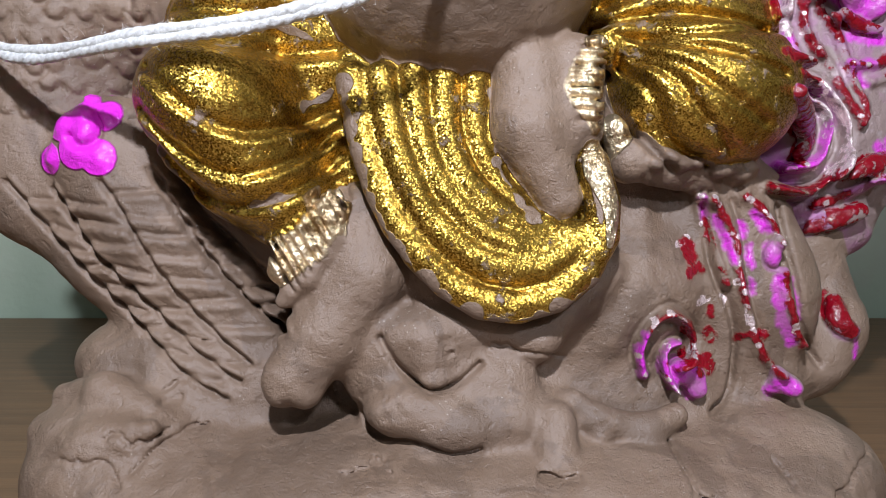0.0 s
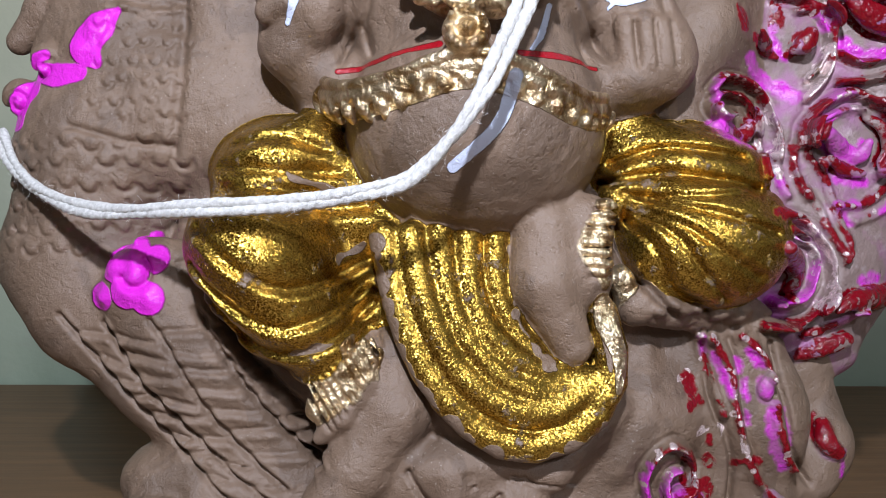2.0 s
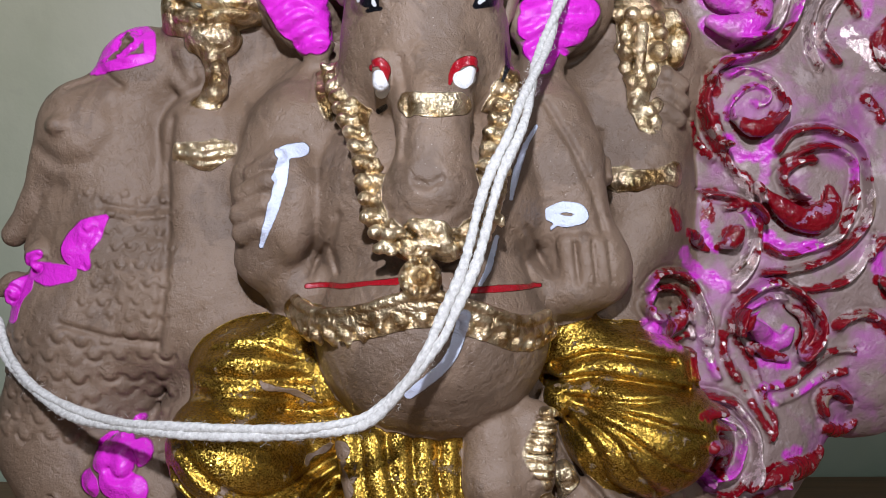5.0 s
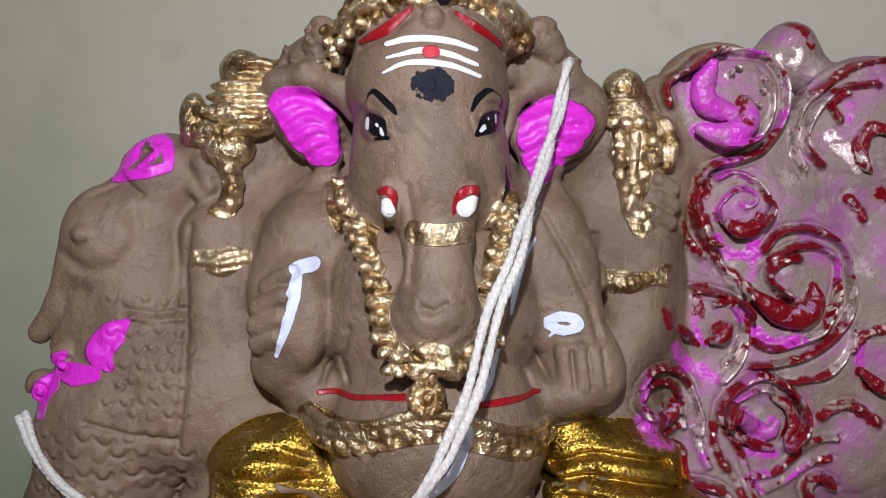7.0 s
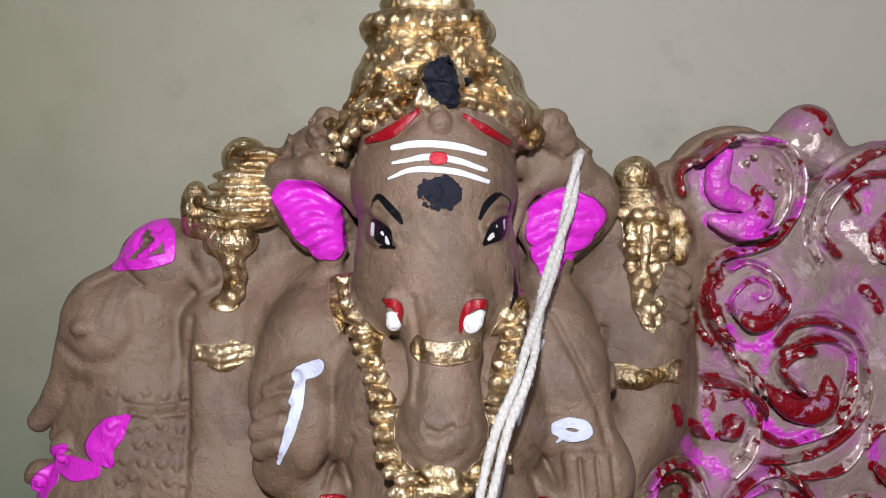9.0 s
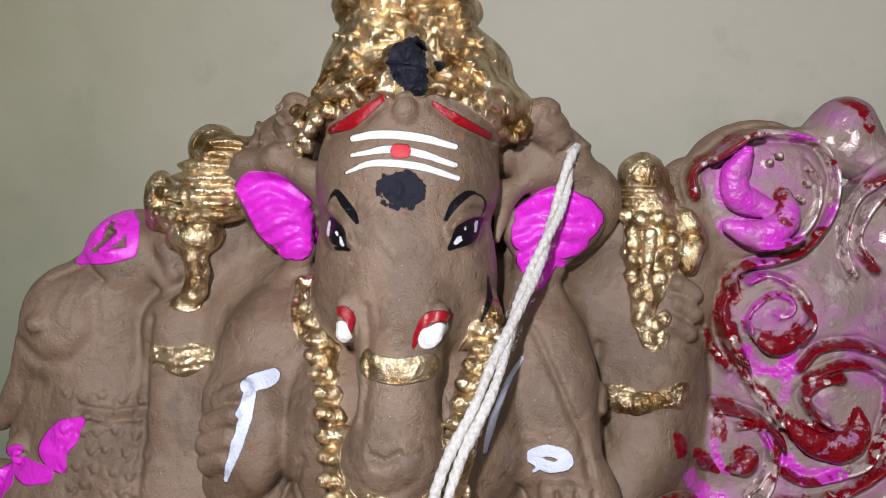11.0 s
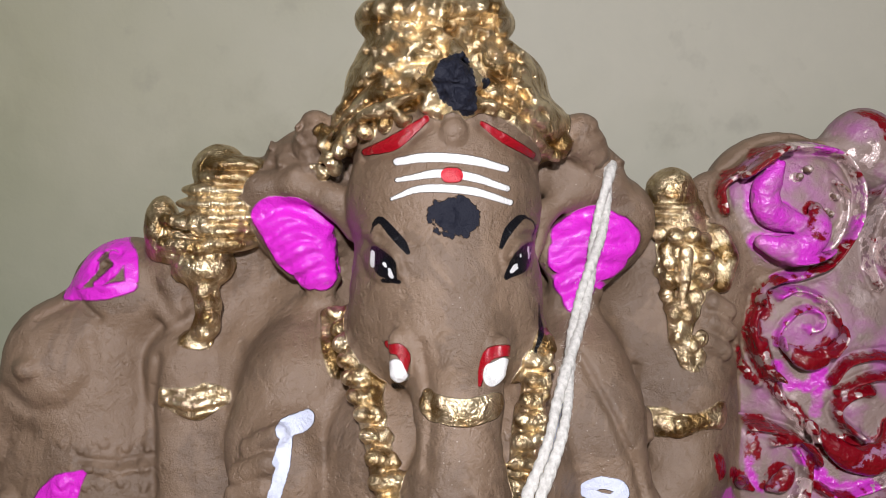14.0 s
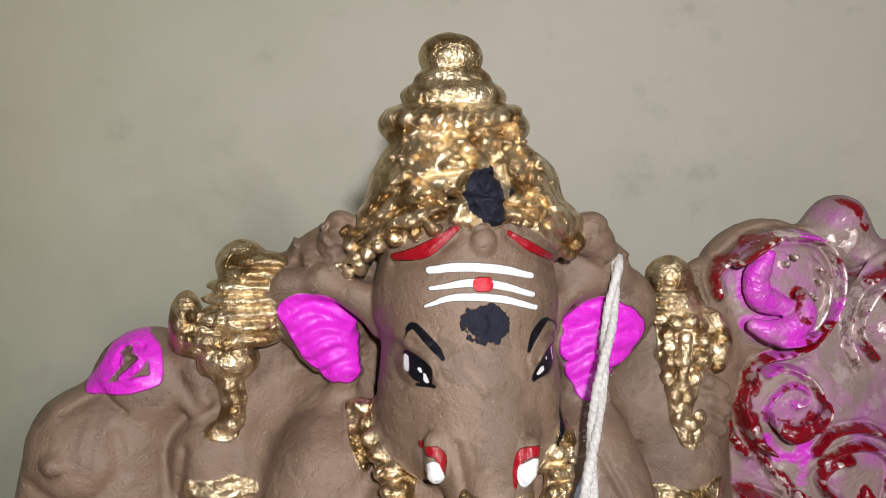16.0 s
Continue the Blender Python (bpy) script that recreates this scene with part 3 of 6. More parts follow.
# head and trunk
ell((-0.01, 23.75, 24.25), (2.5, 2.85, 2.3), k=0.4)
ell((0.12, 23.9, 25.53), (2.4, 2.6, 1.6), k=0.4)
chain([(-0.01, 23.3, 23.85), (0.03, 22.5, 22.21), (0.08, 21.75, 20.74)], [2.42, 2.1, 1.65], k=0.4)
chain([(0.17, 21.3, 20.82), (0.23, 20.3, 19.61), (0.23, 20, 18.44), (0.18, 20, 17.32), (0.12, 20.4, 16.54)], [1.25, 0.98, 0.92, 1.2, 1.2], k=0.35)
chain([(-1.13, 20.6, 20.98), (-1.15, 20.25, 20.3)], [0.3, 0.22], k=0.14)
chain([(1.15, 20.3, 20.89), (1.07, 20.05, 20.35)], [0.3, 0.22], k=0.14)
ell((1.3, 23.0, 21.3), (1.25, 1.7, 2.0), k=0.6)
ell((-1.25, 23.0, 21.3), (1.2, 1.7, 2.0), k=0.6)
# brow ridges, eyelids, knob on the forehead
for line in ([(-2.02, 22.2, 23.46), (-1.52, 21.7, 23.49), (-1.06, 21.3, 22.88)], [(1.39, 21.4, 22.94), (1.73, 21.7, 23.54), (2.18, 22.2, 23.56)]):
    ridge(curve(line, 8), 0.16, 0.14)
for q in ((-1.57, 21.5, 22.71), (1.72, 21.6, 22.88)):
    ridge([q], 0.3, 0.12)
    ridge(spiral(q, 0.5, 1, 0, 1, 1.0), 0.1, -0.06)
ell((0.11, 21.35, 25.83), (0.32, 0.32, 0.38), k=0.12)
ridge([(-2.02, 22.3, 25.16), (-1.15, 21.7, 25.45), (-0.51, 21.2, 26.01)], 0.12, -0.12)
ridge([(0.80, 21.2, 25.97), (1.44, 21.7, 25.53), (2.28, 22.3, 25.17)], 0.12, -0.12)
ridge([(-0.64, 20, 20.97), (-0.41, 19.5, 19.57), (-0.52, 19.5, 18.32)], 0.12, -0.12)
ridge([(-0.40, 20, 21.44), (-0.33, 20, 20.50)], 0.25, -0.06)
# ears
ell((-3.93, 25.2, 23.49), (1.5, 0.9, 1.35), k=0.3, a=-40)
ell((4.66, 25.4, 23.34), (1.6, 0.9, 1.35), k=0.3, a=45)
ell((-5.59, 26.3, 22.61), (1.3, 1.0, 1.8), k=0.3)
ell((-3.22, 26, 23.37), (2.0, 1.0, 2.0), k=0.3)
ell((3.80, 26.1, 23.40), (2.0, 1.0, 2.0), k=0.3)
chain([(-4.50, 24.65, 23.63), (-3.80, 24.55, 22.87), (-3.28, 24.4, 22.06)], [0.74, 0.92, 0.5], "pink", 0.1, 0.6)
chain([(-5.07, 24.8, 23.65), (-4.64, 24.7, 23.82)], [0.35, 0.4], "pink", 0.15, 0.6)
ell((4.18, 24.75, 22.96), (1.42, 0.6, 0.92), "pink", 0.1, a=8)
chain([(3.31, 24.6, 22.61), (3.68, 24.4, 21.57)], [0.62, 0.42], "pink", 0.3, 0.6)
chain([(4.67, 24.7, 22.79), (3.73, 24.4, 21.42)], [0.6, 0.4], "pink", 0.3, 0.6)
chain([(-5.60, 24.8, 23.87), (-4.90, 24.5, 24.42), (-3.87, 24.2, 24.54), (-2.95, 23.9, 24.14), (-2.44, 23.8, 23.23)], [0.25, 0.34, 0.38, 0.36, 0.15], k=0.35)
chain([(5.69, 25.1, 23.87), (4.77, 24.9, 24.43), (3.63, 24.6, 24.37), (2.74, 24.3, 23.81), (2.49, 24.1, 22.47)], [0.22, 0.34, 0.34, 0.26, 0.1], k=0.35)
stroke("pink", [(-4.77, 24.6, 23.67), (-4.45, 24.6, 23.60), (-3.78, 24.5, 22.88), (-3.28, 24.4, 22.10)], [0.4, 0.62, 0.86, 0.44], 1.0)
stroke("pink", [(3.46, 24.6, 22.69), (4.06, 24.6, 22.96), (4.81, 24.7, 23.10)], [0.55, 0.86, 0.66], 1.0)
stroke("pink", [(3.85, 24.6, 22.47), (3.65, 24.4, 21.45)], [0.7, 0.36], 1.0)
for line in ([(-4.83, 24.2, 23.57), (-4.18, 24.2, 23.89), (-3.19, 24.1, 23.38)], [(-4.61, 24.2, 23.09), (-3.91, 24.1, 23.48), (-2.97, 24.1, 23.05)], [(-4.39, 24.2, 22.69), (-3.68, 24.1, 23.06), (-2.90, 24.1, 22.78)],
             [(-4.13, 24.2, 22.30), (-3.44, 24.1, 22.67), (-2.87, 24.1, 22.50)], [(-3.82, 24.2, 22.00), (-3.24, 24.1, 22.31), (-2.86, 24.1, 22.20)]):
    ridge(curve(line, 10), 0.12, -0.085, 1.3)
    ridge([(x, y, z - 0.2) for x, y, z in curve(line, 10)], 0.15, 0.06, 1.3)
for line in ([(3.28, 24.2, 23.31), (4.01, 24.2, 23.62), (4.76, 24.3, 23.43)], [(3.16, 24.2, 22.63), (4.03, 24.2, 22.99), (5.08, 24.3, 22.96)], [(3.25, 24.2, 22.06), (3.91, 24.2, 22.39), (4.73, 24.3, 22.38)], [(3.42, 24.2, 21.59), (3.93, 24.2, 21.85), (4.38, 24.3, 21.84)]):
    line = [(x, y, z + rng.uniform(-0.05, 0.05)) for x, y, z in curve(line, 9)]
    ridge(line, 0.13, -0.08, 1.3)
    ridge([(x, y, z - 0.22) for x, y, z in line], 0.16, 0.05, 1.3)

stroke("pink", [(3.36, 24.2, 23.16), (4.24, 24.2, 23.34), (5.22, 24.3, 23.14)], [0.38, 0.7, 0.32], 1.0)
stroke("pink", [(3.24, 24.2, 22.49), (3.83, 24.2, 22.51), (4.65, 24.2, 22.53)], [0.32, 0.7, 0.5], 1.0)
stroke("pink", [(3.48, 24.1, 21.90), (3.71, 24.1, 21.61), (3.60, 24.0, 21.24)], [0.4, 0.4, 0.12], 1.0)
stroke("pink", [(-4.76, 24.3, 23.67), (-4.02, 24.2, 23.70), (-3.28, 24.3, 23.36)], [0.35, 0.5, 0.34], 1.0)
stroke("pink", [(-4.06, 24.1, 22.94), (-3.2, 24.2, 22.89)], [0.5, 0.32], 1.0)
stroke("pink", [(-3.57, 24.2, 22.10), (-3.08, 24.0, 22.06)], [0.45, 0.25], 1.0)
ell((-3.5, 25.1, 25.0), (1.3, 0.9, 0.95), k=0.4)
chain([(-4.3, 25.2, 24.75), (-5.4, 25.3, 24.65)], [0.5, 0.45], k=0.35)
ell((3.8, 25.1, 24.9), (1.3, 0.9, 1.0), k=0.4)
# crumbled clay round the ears and buns
for i in range(90):
    side = -1 if i % 3 else 1
    x, z = side * rng.uniform(2.5, 5.0), rng.uniform(24.9, 26.2)
    b, n = rng.uniform(0, 6.3), rng.uniform(0.0, 0.25)
    ridge([(x, 24.4, z), (x + n * math.cos(b), 24.4, z + n * math.sin(b))], rng.uniform(0.05, 0.12), rng.uniform(-0.1, 0.12), 1.3)
# crown
ell((0.22, 24.5, 26.15), (3.2, 2.75, 1.3), "brass", 0.3)
ell((0.08, 24.5, 27.05), (2.75, 2.45, 1.7), "brass", 0.3)
ell((-0.15, 24.5, 27.92), (2.15, 2.0, 1.0), "brass", 0.2)
ell((-0.23, 24.5, 28.87), (2.15, 1.85, 0.85), "brass", 0.08)
ell((-0.25, 24.5, 29.70), (1.5, 1.4, 0.55), "brass", 0.08)
ell((-0.30, 24.5, 30.13), (1.1, 1.05, 0.5), "brass", 0.1)
ell((-0.36, 24.5, 30.78), (0.9, 0.88, 0.7), "brass", 0.08)
band = [(-3.12, 23.8, 25.26), (-2.31, 22.5, 26.12), (-1.07, 21.7, 26.60), (0.21, 21.6, 26.68), (1.59, 22.2, 26.22), (2.84, 23.4, 25.37)]
beads(band, 26, 0.17, k=0.18)
beads([(x * 1.02, y + 0.05, z - 0.42) for x, y, z in band][:3], 7, 0.2)
for x, y, z in curve([(-2.12, 23.3, 28.48), (-1.40, 22.9, 28.38), (-0.44, 22.75, 28.31), (0.56, 22.9, 28.40), (1.41, 23.3, 28.61)], 11):
    ridge([(x, y, z)], 0.17, 0.16, 1.0)
for x, y, z in curve([(-2.11, 23.5, 29.09), (-1.32, 23, 29.03), (-0.43, 22.9, 29.01), (0.49, 23, 29.06), (1.36, 23.5, 29.23)], 9):
    ridge([(x - 0.05, y, z - 0.1), (x + 0.05, y, z + 0.1)], 0.17, 0.2, 1.0)
ridge(curve([(-2.27, 23.3, 28.77), (-0.45, 22.7, 28.68), (1.56, 23.3, 28.92)], 12), 0.06, -0.14, 1.2)
beads([(-1.27, 23.6, 29.61), (-0.43, 23.3, 29.52), (0.51, 23.6, 29.68)], 7, 0.16)
beads([(-2.05, 23.2, 27.96), (-1.41, 22.8, 27.89), (-0.43, 22.5, 27.85), (0.63, 22.8, 27.91), (1.37, 23.2, 28.03)], 15, 0.13)
for i in range(150):
    a, h = rng.uniform(-0.9, 0.9), rng.uniform(0, 1)
    wide = 2.75 - 0.85 * h
    x, y, z = 0.25 + wide * math.sin(a), 24.5 - wide * 0.97 * math.cos(a), 25.8 + 0.5 * math.cos(a) + 2.6 * h
    b, n = rng.uniform(0, 6.3), rng.uniform(0.0, 0.3)
    ridge([(x - n * math.cos(b), y, z - n * math.sin(b)), (x + n * math.cos(b) * 0.5, y, z + n * math.sin(b) * 0.5)], rng.uniform(0.05, 0.11), rng.choice((0.14, 0.11, 0.17, -0.16)), 1.0)
for dz in (0.55, 1.25):
    for i, (x, y, z) in enumerate(curve([(x * (1 - 0.09 * dz), y + 0.30 * dz, z + dz) for x, y, z in band], 15)):
        ridge([(x - 0.06, y, z), (x + 0.06, y, z + 0.05)], 0.14, 0.09, 1.6)
ridge(curve([(x * 0.97, y, z + 0.27) for x, y, z in band], 16), 0.06, -0.14, 1.6)
ridge(curve([(x * 0.90, y + 0.3, z + 0.92) for x, y, z in band], 16), 0.06, -0.14, 1.6)
ell((0.05, 21.7, 26.89), (0.72, 0.4, 0.9), "brass", 0.1)
for q, r in (((-3.41, 24.3, 25.96), 0.52), ((3.71, 24.2, 25.86), 0.6), ((4.03, 24.4, 25.44), 0.5), ((-3.61, 24.4, 25.60), 0.42)):
    ell(q, (r, r, r * 1.1), k=0.2)
beads([(-3.18, 23.8, 25.88), (-3.00, 23.6, 25.36), (-2.85, 23.6, 24.97)], 4, 0.24)
beads([(2.88, 23.6, 26.14), (3.13, 23.6, 25.67)], 3, 0.24)
chain([(-3.45, 25, 25.72), (-4.75, 25.4, 24.87)], [0.5, 0.45], k=0.4)
chain([(3.87, 25, 25.39), (5.07, 25.4, 24.15)], [0.5, 0.45], k=0.4)
stroke("soot", [(0.32, 21.3, 27.57), (0.13, 21.2, 27.23), (0.17, 21.2, 26.91), (0.43, 21.2, 26.45)], [0.2, 0.46, 0.48, 0.2])
stroke("soot", [(-0.27, 21.3, 27.04)], 0.16)
ridge([(0.18, 21.3, 27.33), (0.15, 21.3, 26.98), (0.27, 21.3, 26.58)], 0.3, 0.16)
for i in range(14):
    stroke("soot", [(0.25 + rng.gauss(0, 0.2), 21.3, 27.2 + rng.gauss(0, 0.22))], rng.uniform(0.06, 0.15))
stroke("soot", [(0.90, 21.6, 27.09)], 0.12)
for i in range(30):
    ridge([(0.3 + rng.gauss(0, 0.25), 21.4, 27.2 + rng.gauss(0, 0.32))], rng.uniform(0.05, 0.1), rng.uniform(-0.06, 0.09), 1.0)
stroke("soot", [(0.00, 20.9, 23.90), (0.36, 20.9, 23.87)], 0.37)
for i in range(34):
    a, far = i * 2.4, rng.uniform(0.3, 0.56)
    stroke("soot", [(0.1 + far * math.cos(a), 20.9, 23.85 + 0.85 * far * math.sin(a))], rng.uniform(0.03, 0.11))
for i in range(26):
    ridge([(0.1 + rng.gauss(0, 0.22), 21, 23.85 + rng.gauss(0, 0.2))], rng.uniform(0.05, 0.09), rng.uniform(-0.04, 0.07), 1.0)
# painted face
stroke("red", [(-2.02, 22.3, 25.38), (-1.31, 21.7, 25.61), (-0.56, 21.2, 26.17)], [0.09, 0.19, 0.09])
stroke("red", [(0.80, 21.2, 26.08), (1.35, 21.7, 25.74), (2.21, 22.3, 25.34)], [0.06, 0.12, 0.09])
stroke("white", [(-1.24, 21.5, 25.15), (-0.48, 21.1, 25.25), (0.49, 21, 25.20), (1.39, 21.3, 25.00)], [0.09, 0.11, 0.11, 0.08])
stroke("white", [(-1.24, 21.4, 24.71), (-0.32, 21, 24.87), (0.49, 20.9, 24.81), (1.41, 21.2, 24.53)], [0.05, 0.10, 0.10, 0.07])
stroke("white", [(-1.36, 21.4, 24.26), (-0.64, 21, 24.52), (0.49, 20.9, 24.48), (1.49, 21.2, 24.20)], [0.04, 0.09, 0.10, 0.07])
stroke("dot", [(-0.04, 20.9, 24.84), (0.15, 20.9, 24.84)], 0.17)
stroke("black", [(-1.77, 21.4, 23.64), (-1.61, 21.4, 23.75), (-1.32, 21.0, 23.47), (-1.09, 20.8, 23.23), (-0.96, 20.7, 23.04)], [0.05, 0.09, 0.11, 0.11, 0.05])
stroke("black", [(-1.77, 21.4, 23.64), (-1.84, 21.4, 23.45)], [0.025, 0.02])
stroke("black", [(1.23, 20.9, 23.15), (1.41, 21.1, 23.51), (1.69, 21.5, 23.78), (1.88, 21.7, 23.84)], [0.05, 0.11, 0.1, 0.05])
stroke("black", [(1.88, 21.7, 23.84), (2.12, 21.9, 23.71), (2.19, 22.0, 23.49), (2.10, 22.2, 23.26)], [0.035, 0.03, 0.03, 0.02])
stroke("black", [(-1.73, 21.3, 23.01), (-1.52, 20.9, 22.72), (-1.28, 20.8, 22.39)], [0.13, 0.29, 0.07])
stroke("black", [(-1.56, 21.0, 22.34), (-1.17, 20.8, 22.35)], [0.05, 0.05])
stroke("gleam", [(-1.80, 21.4, 22.97), (-1.81, 21.3, 22.68)], [0.048, 0.056])
stroke("gleam", [(-1.41, 20.8, 22.6), (-1.34, 20.8, 22.46)], [0.07, 0.05])
stroke("iris", [(-1.57, 21.0, 22.77), (-1.55, 21.0, 22.55)], [0.14, 0.13])
stroke("glint", [(-1.51, 20.9, 22.75), (-1.48, 20.9, 22.70)], [0.045, 0.03])
stroke("black", [(2.10, 22.2, 23.15), (1.91, 21.4, 23.02), (1.74, 21.1, 22.81), (1.38, 20.9, 22.46)], [0.06, 0.2, 0.3, 0.07])
stroke("gleam", [(1.98, 21.7, 23.09), (1.93, 21.4, 22.90)], [0.04, 0.064])
stroke("gleam", [(1.50, 21.0, 22.58), (1.60, 21.0, 22.69), (1.70, 21.1, 22.71)], [0.048, 0.072, 0.04])
stroke("iris", [(1.79, 21.2, 22.96), (1.78, 21.1, 22.73)], [0.13, 0.14])
stroke("glint", [(1.71, 21.1, 22.96), (1.72, 21.1, 22.92)], [0.03, 0.02])
ridge(curve([(-1.75, 21.5, 23.26), (-1.34, 20.9, 23.04), (-1.13, 20.7, 22.51)], 8), 0.1, 0.16)
ridge(curve([(1.45, 20.8, 23.01), (1.75, 21.4, 23.29), (2.10, 22.2, 23.23)], 8), 0.1, 0.16)
stroke("red", [(-1.42, 20.4, 20.82), (-1.17, 20.2, 20.85), (-1.02, 20.1, 20.65), (-1.03, 20.0, 20.34)], [0.1, 0.13, 0.13, 0.07])
stroke("white", [(-1.23, 20.0, 20.48), (-1.14, 20.0, 20.19)], [0.17, 0.22])
stroke("black", [(-1.27, 21.6, 19.69), (-1.06, 21.1, 19.76)], [0.08, 0.07])
stroke("red", [(0.64, 19.5, 20.19), (0.74, 19.8, 20.52), (0.93, 20.0, 20.80), (1.28, 20.0, 20.87), (1.43, 20.8, 20.76)], [0.04, 0.1, 0.13, 0.13, 0.08])
stroke("white", [(0.99, 19.8, 20.36), (1.21, 19.8, 20.52)], [0.26, 0.2])
stroke("black", [(2.32, 25.7, 21.65), (2.38, 25.0, 21.13), (2.36, 22.3, 20.98), (2.19, 21.8, 20.53)], [0.03, 0.08, 0.09, 0.04])
stroke("brass", [(-0.48, 19.3, 19.88), (-0.40, 19.3, 19.50)], 0.16)
stroke("brass", [(-0.40, 19.3, 19.70), (0.28, 19.1, 19.63), (0.93, 19.3, 19.70)], [0.3, 0.31, 0.3])
ridge([(-0.25, 18.9, 17.69), (0.12, 18.8, 17.58), (0.43, 18.9, 17.77)], 0.09, -0.1, 1.2)
ridge(spiral((0.09, 18.8, 17.78), 0.5, 0.9, 60, 1, 1.0), 0.14, 0.045, 1.2)
ridge(spiral((0.09, 18.8, 17.70), 0.95, 0.5, 180, 1, 1.0), 0.14, -0.05, 1.2)

# arms behind, with armlets and finials
chain([(-6.27, 26.8, 21.46), (-7.08, 25.4, 19.33), (-7.08, 25.2, 16.67), (-6.01, 25, 15.17)], [1.0, 1.1, 1.2, 1.1], k=0.4)
chain([(7.37, 26.9, 20.87), (7.18, 25.6, 18.53), (7.01, 25.2, 16.23), (6.12, 24.6, 14.79)], [1.0, 1.15, 1.2, 1.1], k=0.4)
chain([(-7.53, 24.6, 18.66), (-6.74, 24.2, 18.53), (-5.88, 24.5, 18.72)], [0.36, 0.38, 0.36], "brass", 0.06)
chain([(6.06, 24.9, 17.91), (6.71, 24.4, 17.80), (7.76, 24.8, 18.01)], [0.42, 0.3, 0.42], "brass", 0.06)
ridge([(-7.51, 24.4, 18.82), (-6.72, 24.1, 18.72), (-5.86, 24.4, 18.87)], 0.07, -0.1, 1.2)
ridge([(-7.52, 24.4, 18.45), (-6.72, 24.1, 18.36), (-5.87, 24.4, 18.50)], 0.07, -0.1, 1.2)
ell((-6.20, 25.6, 24.84), (0.8, 0.85, 0.78), "brass", 0.08)
for i, (px, w) in enumerate(((0.0, 0.85), (-0.1, 0.95), (-0.25, 1.2), (-0.3, 1.3), (-0.3, 1.25), (-0.2, 1.0), (-0.15, 0.85))):
    ell((-5.75 + px, 25.3 - 0.06 * i, 25.05 - 0.36 * i), (w, 0.9, 0.26), "brass", 0.06)
ell((-7.78, 25.4, 23.21), (0.5, 0.7, 0.95), "brass", 0.1)
ell((-6.99, 26, 21.92), (1.7, 1.1, 1.5), k=0.3)
ell((-6.56, 24.9, 22.24), (0.85, 0.75, 0.6), "brass", 0.1)
beads([(-7.52, 24.7, 23.52), (-6.54, 24.4, 23.44), (-5.68, 24.7, 23.65)], 8, 0.2)
beads([(-7.59, 24.6, 22.90), (-6.53, 24.3, 22.81), (-5.76, 24.6, 22.95)], 8, 0.22)
ell((-7.39, 25.3, 22.77), (0.7, 0.6, 0.55), "brass", 0.12)
chain([(-6.55, 24.75, 21.75), (-6.38, 24.6, 21.2), (-6.45, 24.6, 20.6), (-6.95, 24.7, 20.07), (-7.35, 24.7, 19.78)], [0.42, 0.34, 0.34, 0.22, 0.08], "brass", 0.12, 0.7)
beads([(-6.5, 24.45, 21.6), (-6.3, 24.35, 21.1), (-6.45, 24.4, 20.5)], 4, 0.24)
for a, b in (((-7.54, 24.7, 21.77), (-7.25, 24.6, 21.03)), ((-7.97, 24.9, 21.22), (-7.56, 24.7, 20.75))):
    chain([(a[0], a[1] + 0.4, a[2]), (b[0], b[1] + 0.4, b[2])], [0.26, 0.22], k=0.3)
ell((6.77, 26, 24.38), (0.72, 0.75, 0.72), "brass", 0.08)
for x, y, w in ((1172, 345, 0.78), (1175, 358, 0.8), (1180, 372, 0.84)):
    ell((6.77 + (x - 1172) * 0.0158, 25.9, 23.96 - (y - 345) * 0.0158), (w, 0.75, 0.15), "brass", 0.05)
chain([(6.79, 26.1, 24.27), (7.02, 25.9, 23.10)], [0.66, 0.8], "brass", 0.1)
ell((7.15, 25.75, 22.09), (0.95, 0.75, 1.5), "brass", 0.1)
stroke("brass", [(6.94, 25, 23.15), (7.02, 25, 22.23), (6.95, 25, 21.15)], [0.7, 0.8, 0.55])
for q, r in (((6.65, 25, 23.11), 0.27), ((7.14, 25, 23.19), 0.25), ((7.51, 25.1, 23.01), 0.27), ((6.41, 25.1, 22.74), 0.24), ((6.47, 25, 22.40), 0.25), ((7.58, 25.05, 22.56), 0.27), ((6.50, 24.95, 21.91), 0.29),
             ((7.50, 24.95, 21.98), 0.31), ((6.47, 25, 21.47), 0.2), ((7.26, 24.9, 21.43), 0.24), ((6.60, 24.9, 21.15), 0.22), ((7.80, 25.3, 22.15), 0.24), ((6.36, 25.3, 22.10), 0.22), ((6.26, 25.3, 23.19), 0.22)):
    ell(q, (r, r, r), "brass", 0.03)
chain([(6.94, 24.85, 22.70), (6.87, 24.75, 21.95), (6.86, 24.8, 21.10)], [0.2, 0.18, 0.14], "brass", 0.06)
chain([(6.87, 25, 20.99), (6.80, 24.9, 20.23), (7.00, 24.8, 19.64), (7.25, 24.8, 19.31)], [0.4, 0.28, 0.2, 0.08], "brass", 0.15)
for q, r in (((6.60, 24.7, 20.95), 0.2), ((6.97, 24.7, 20.86), 0.17), ((7.42, 24.8, 20.24), 0.16), ((7.16, 24.7, 20.07), 0.18), ((7.38, 24.8, 19.73), 0.16), ((6.69, 24.65, 20.35), 0.17)):
    ell(q, (r, r, r * 1.2), "brass", 0.05)
ell((7.31, 25.4, 20.16), (0.8, 0.6, 0.9), "clay", 0.2)
ell((8.15, 26.6, 21.79), (1.4, 1.0, 3.2), "clay", 0.4)
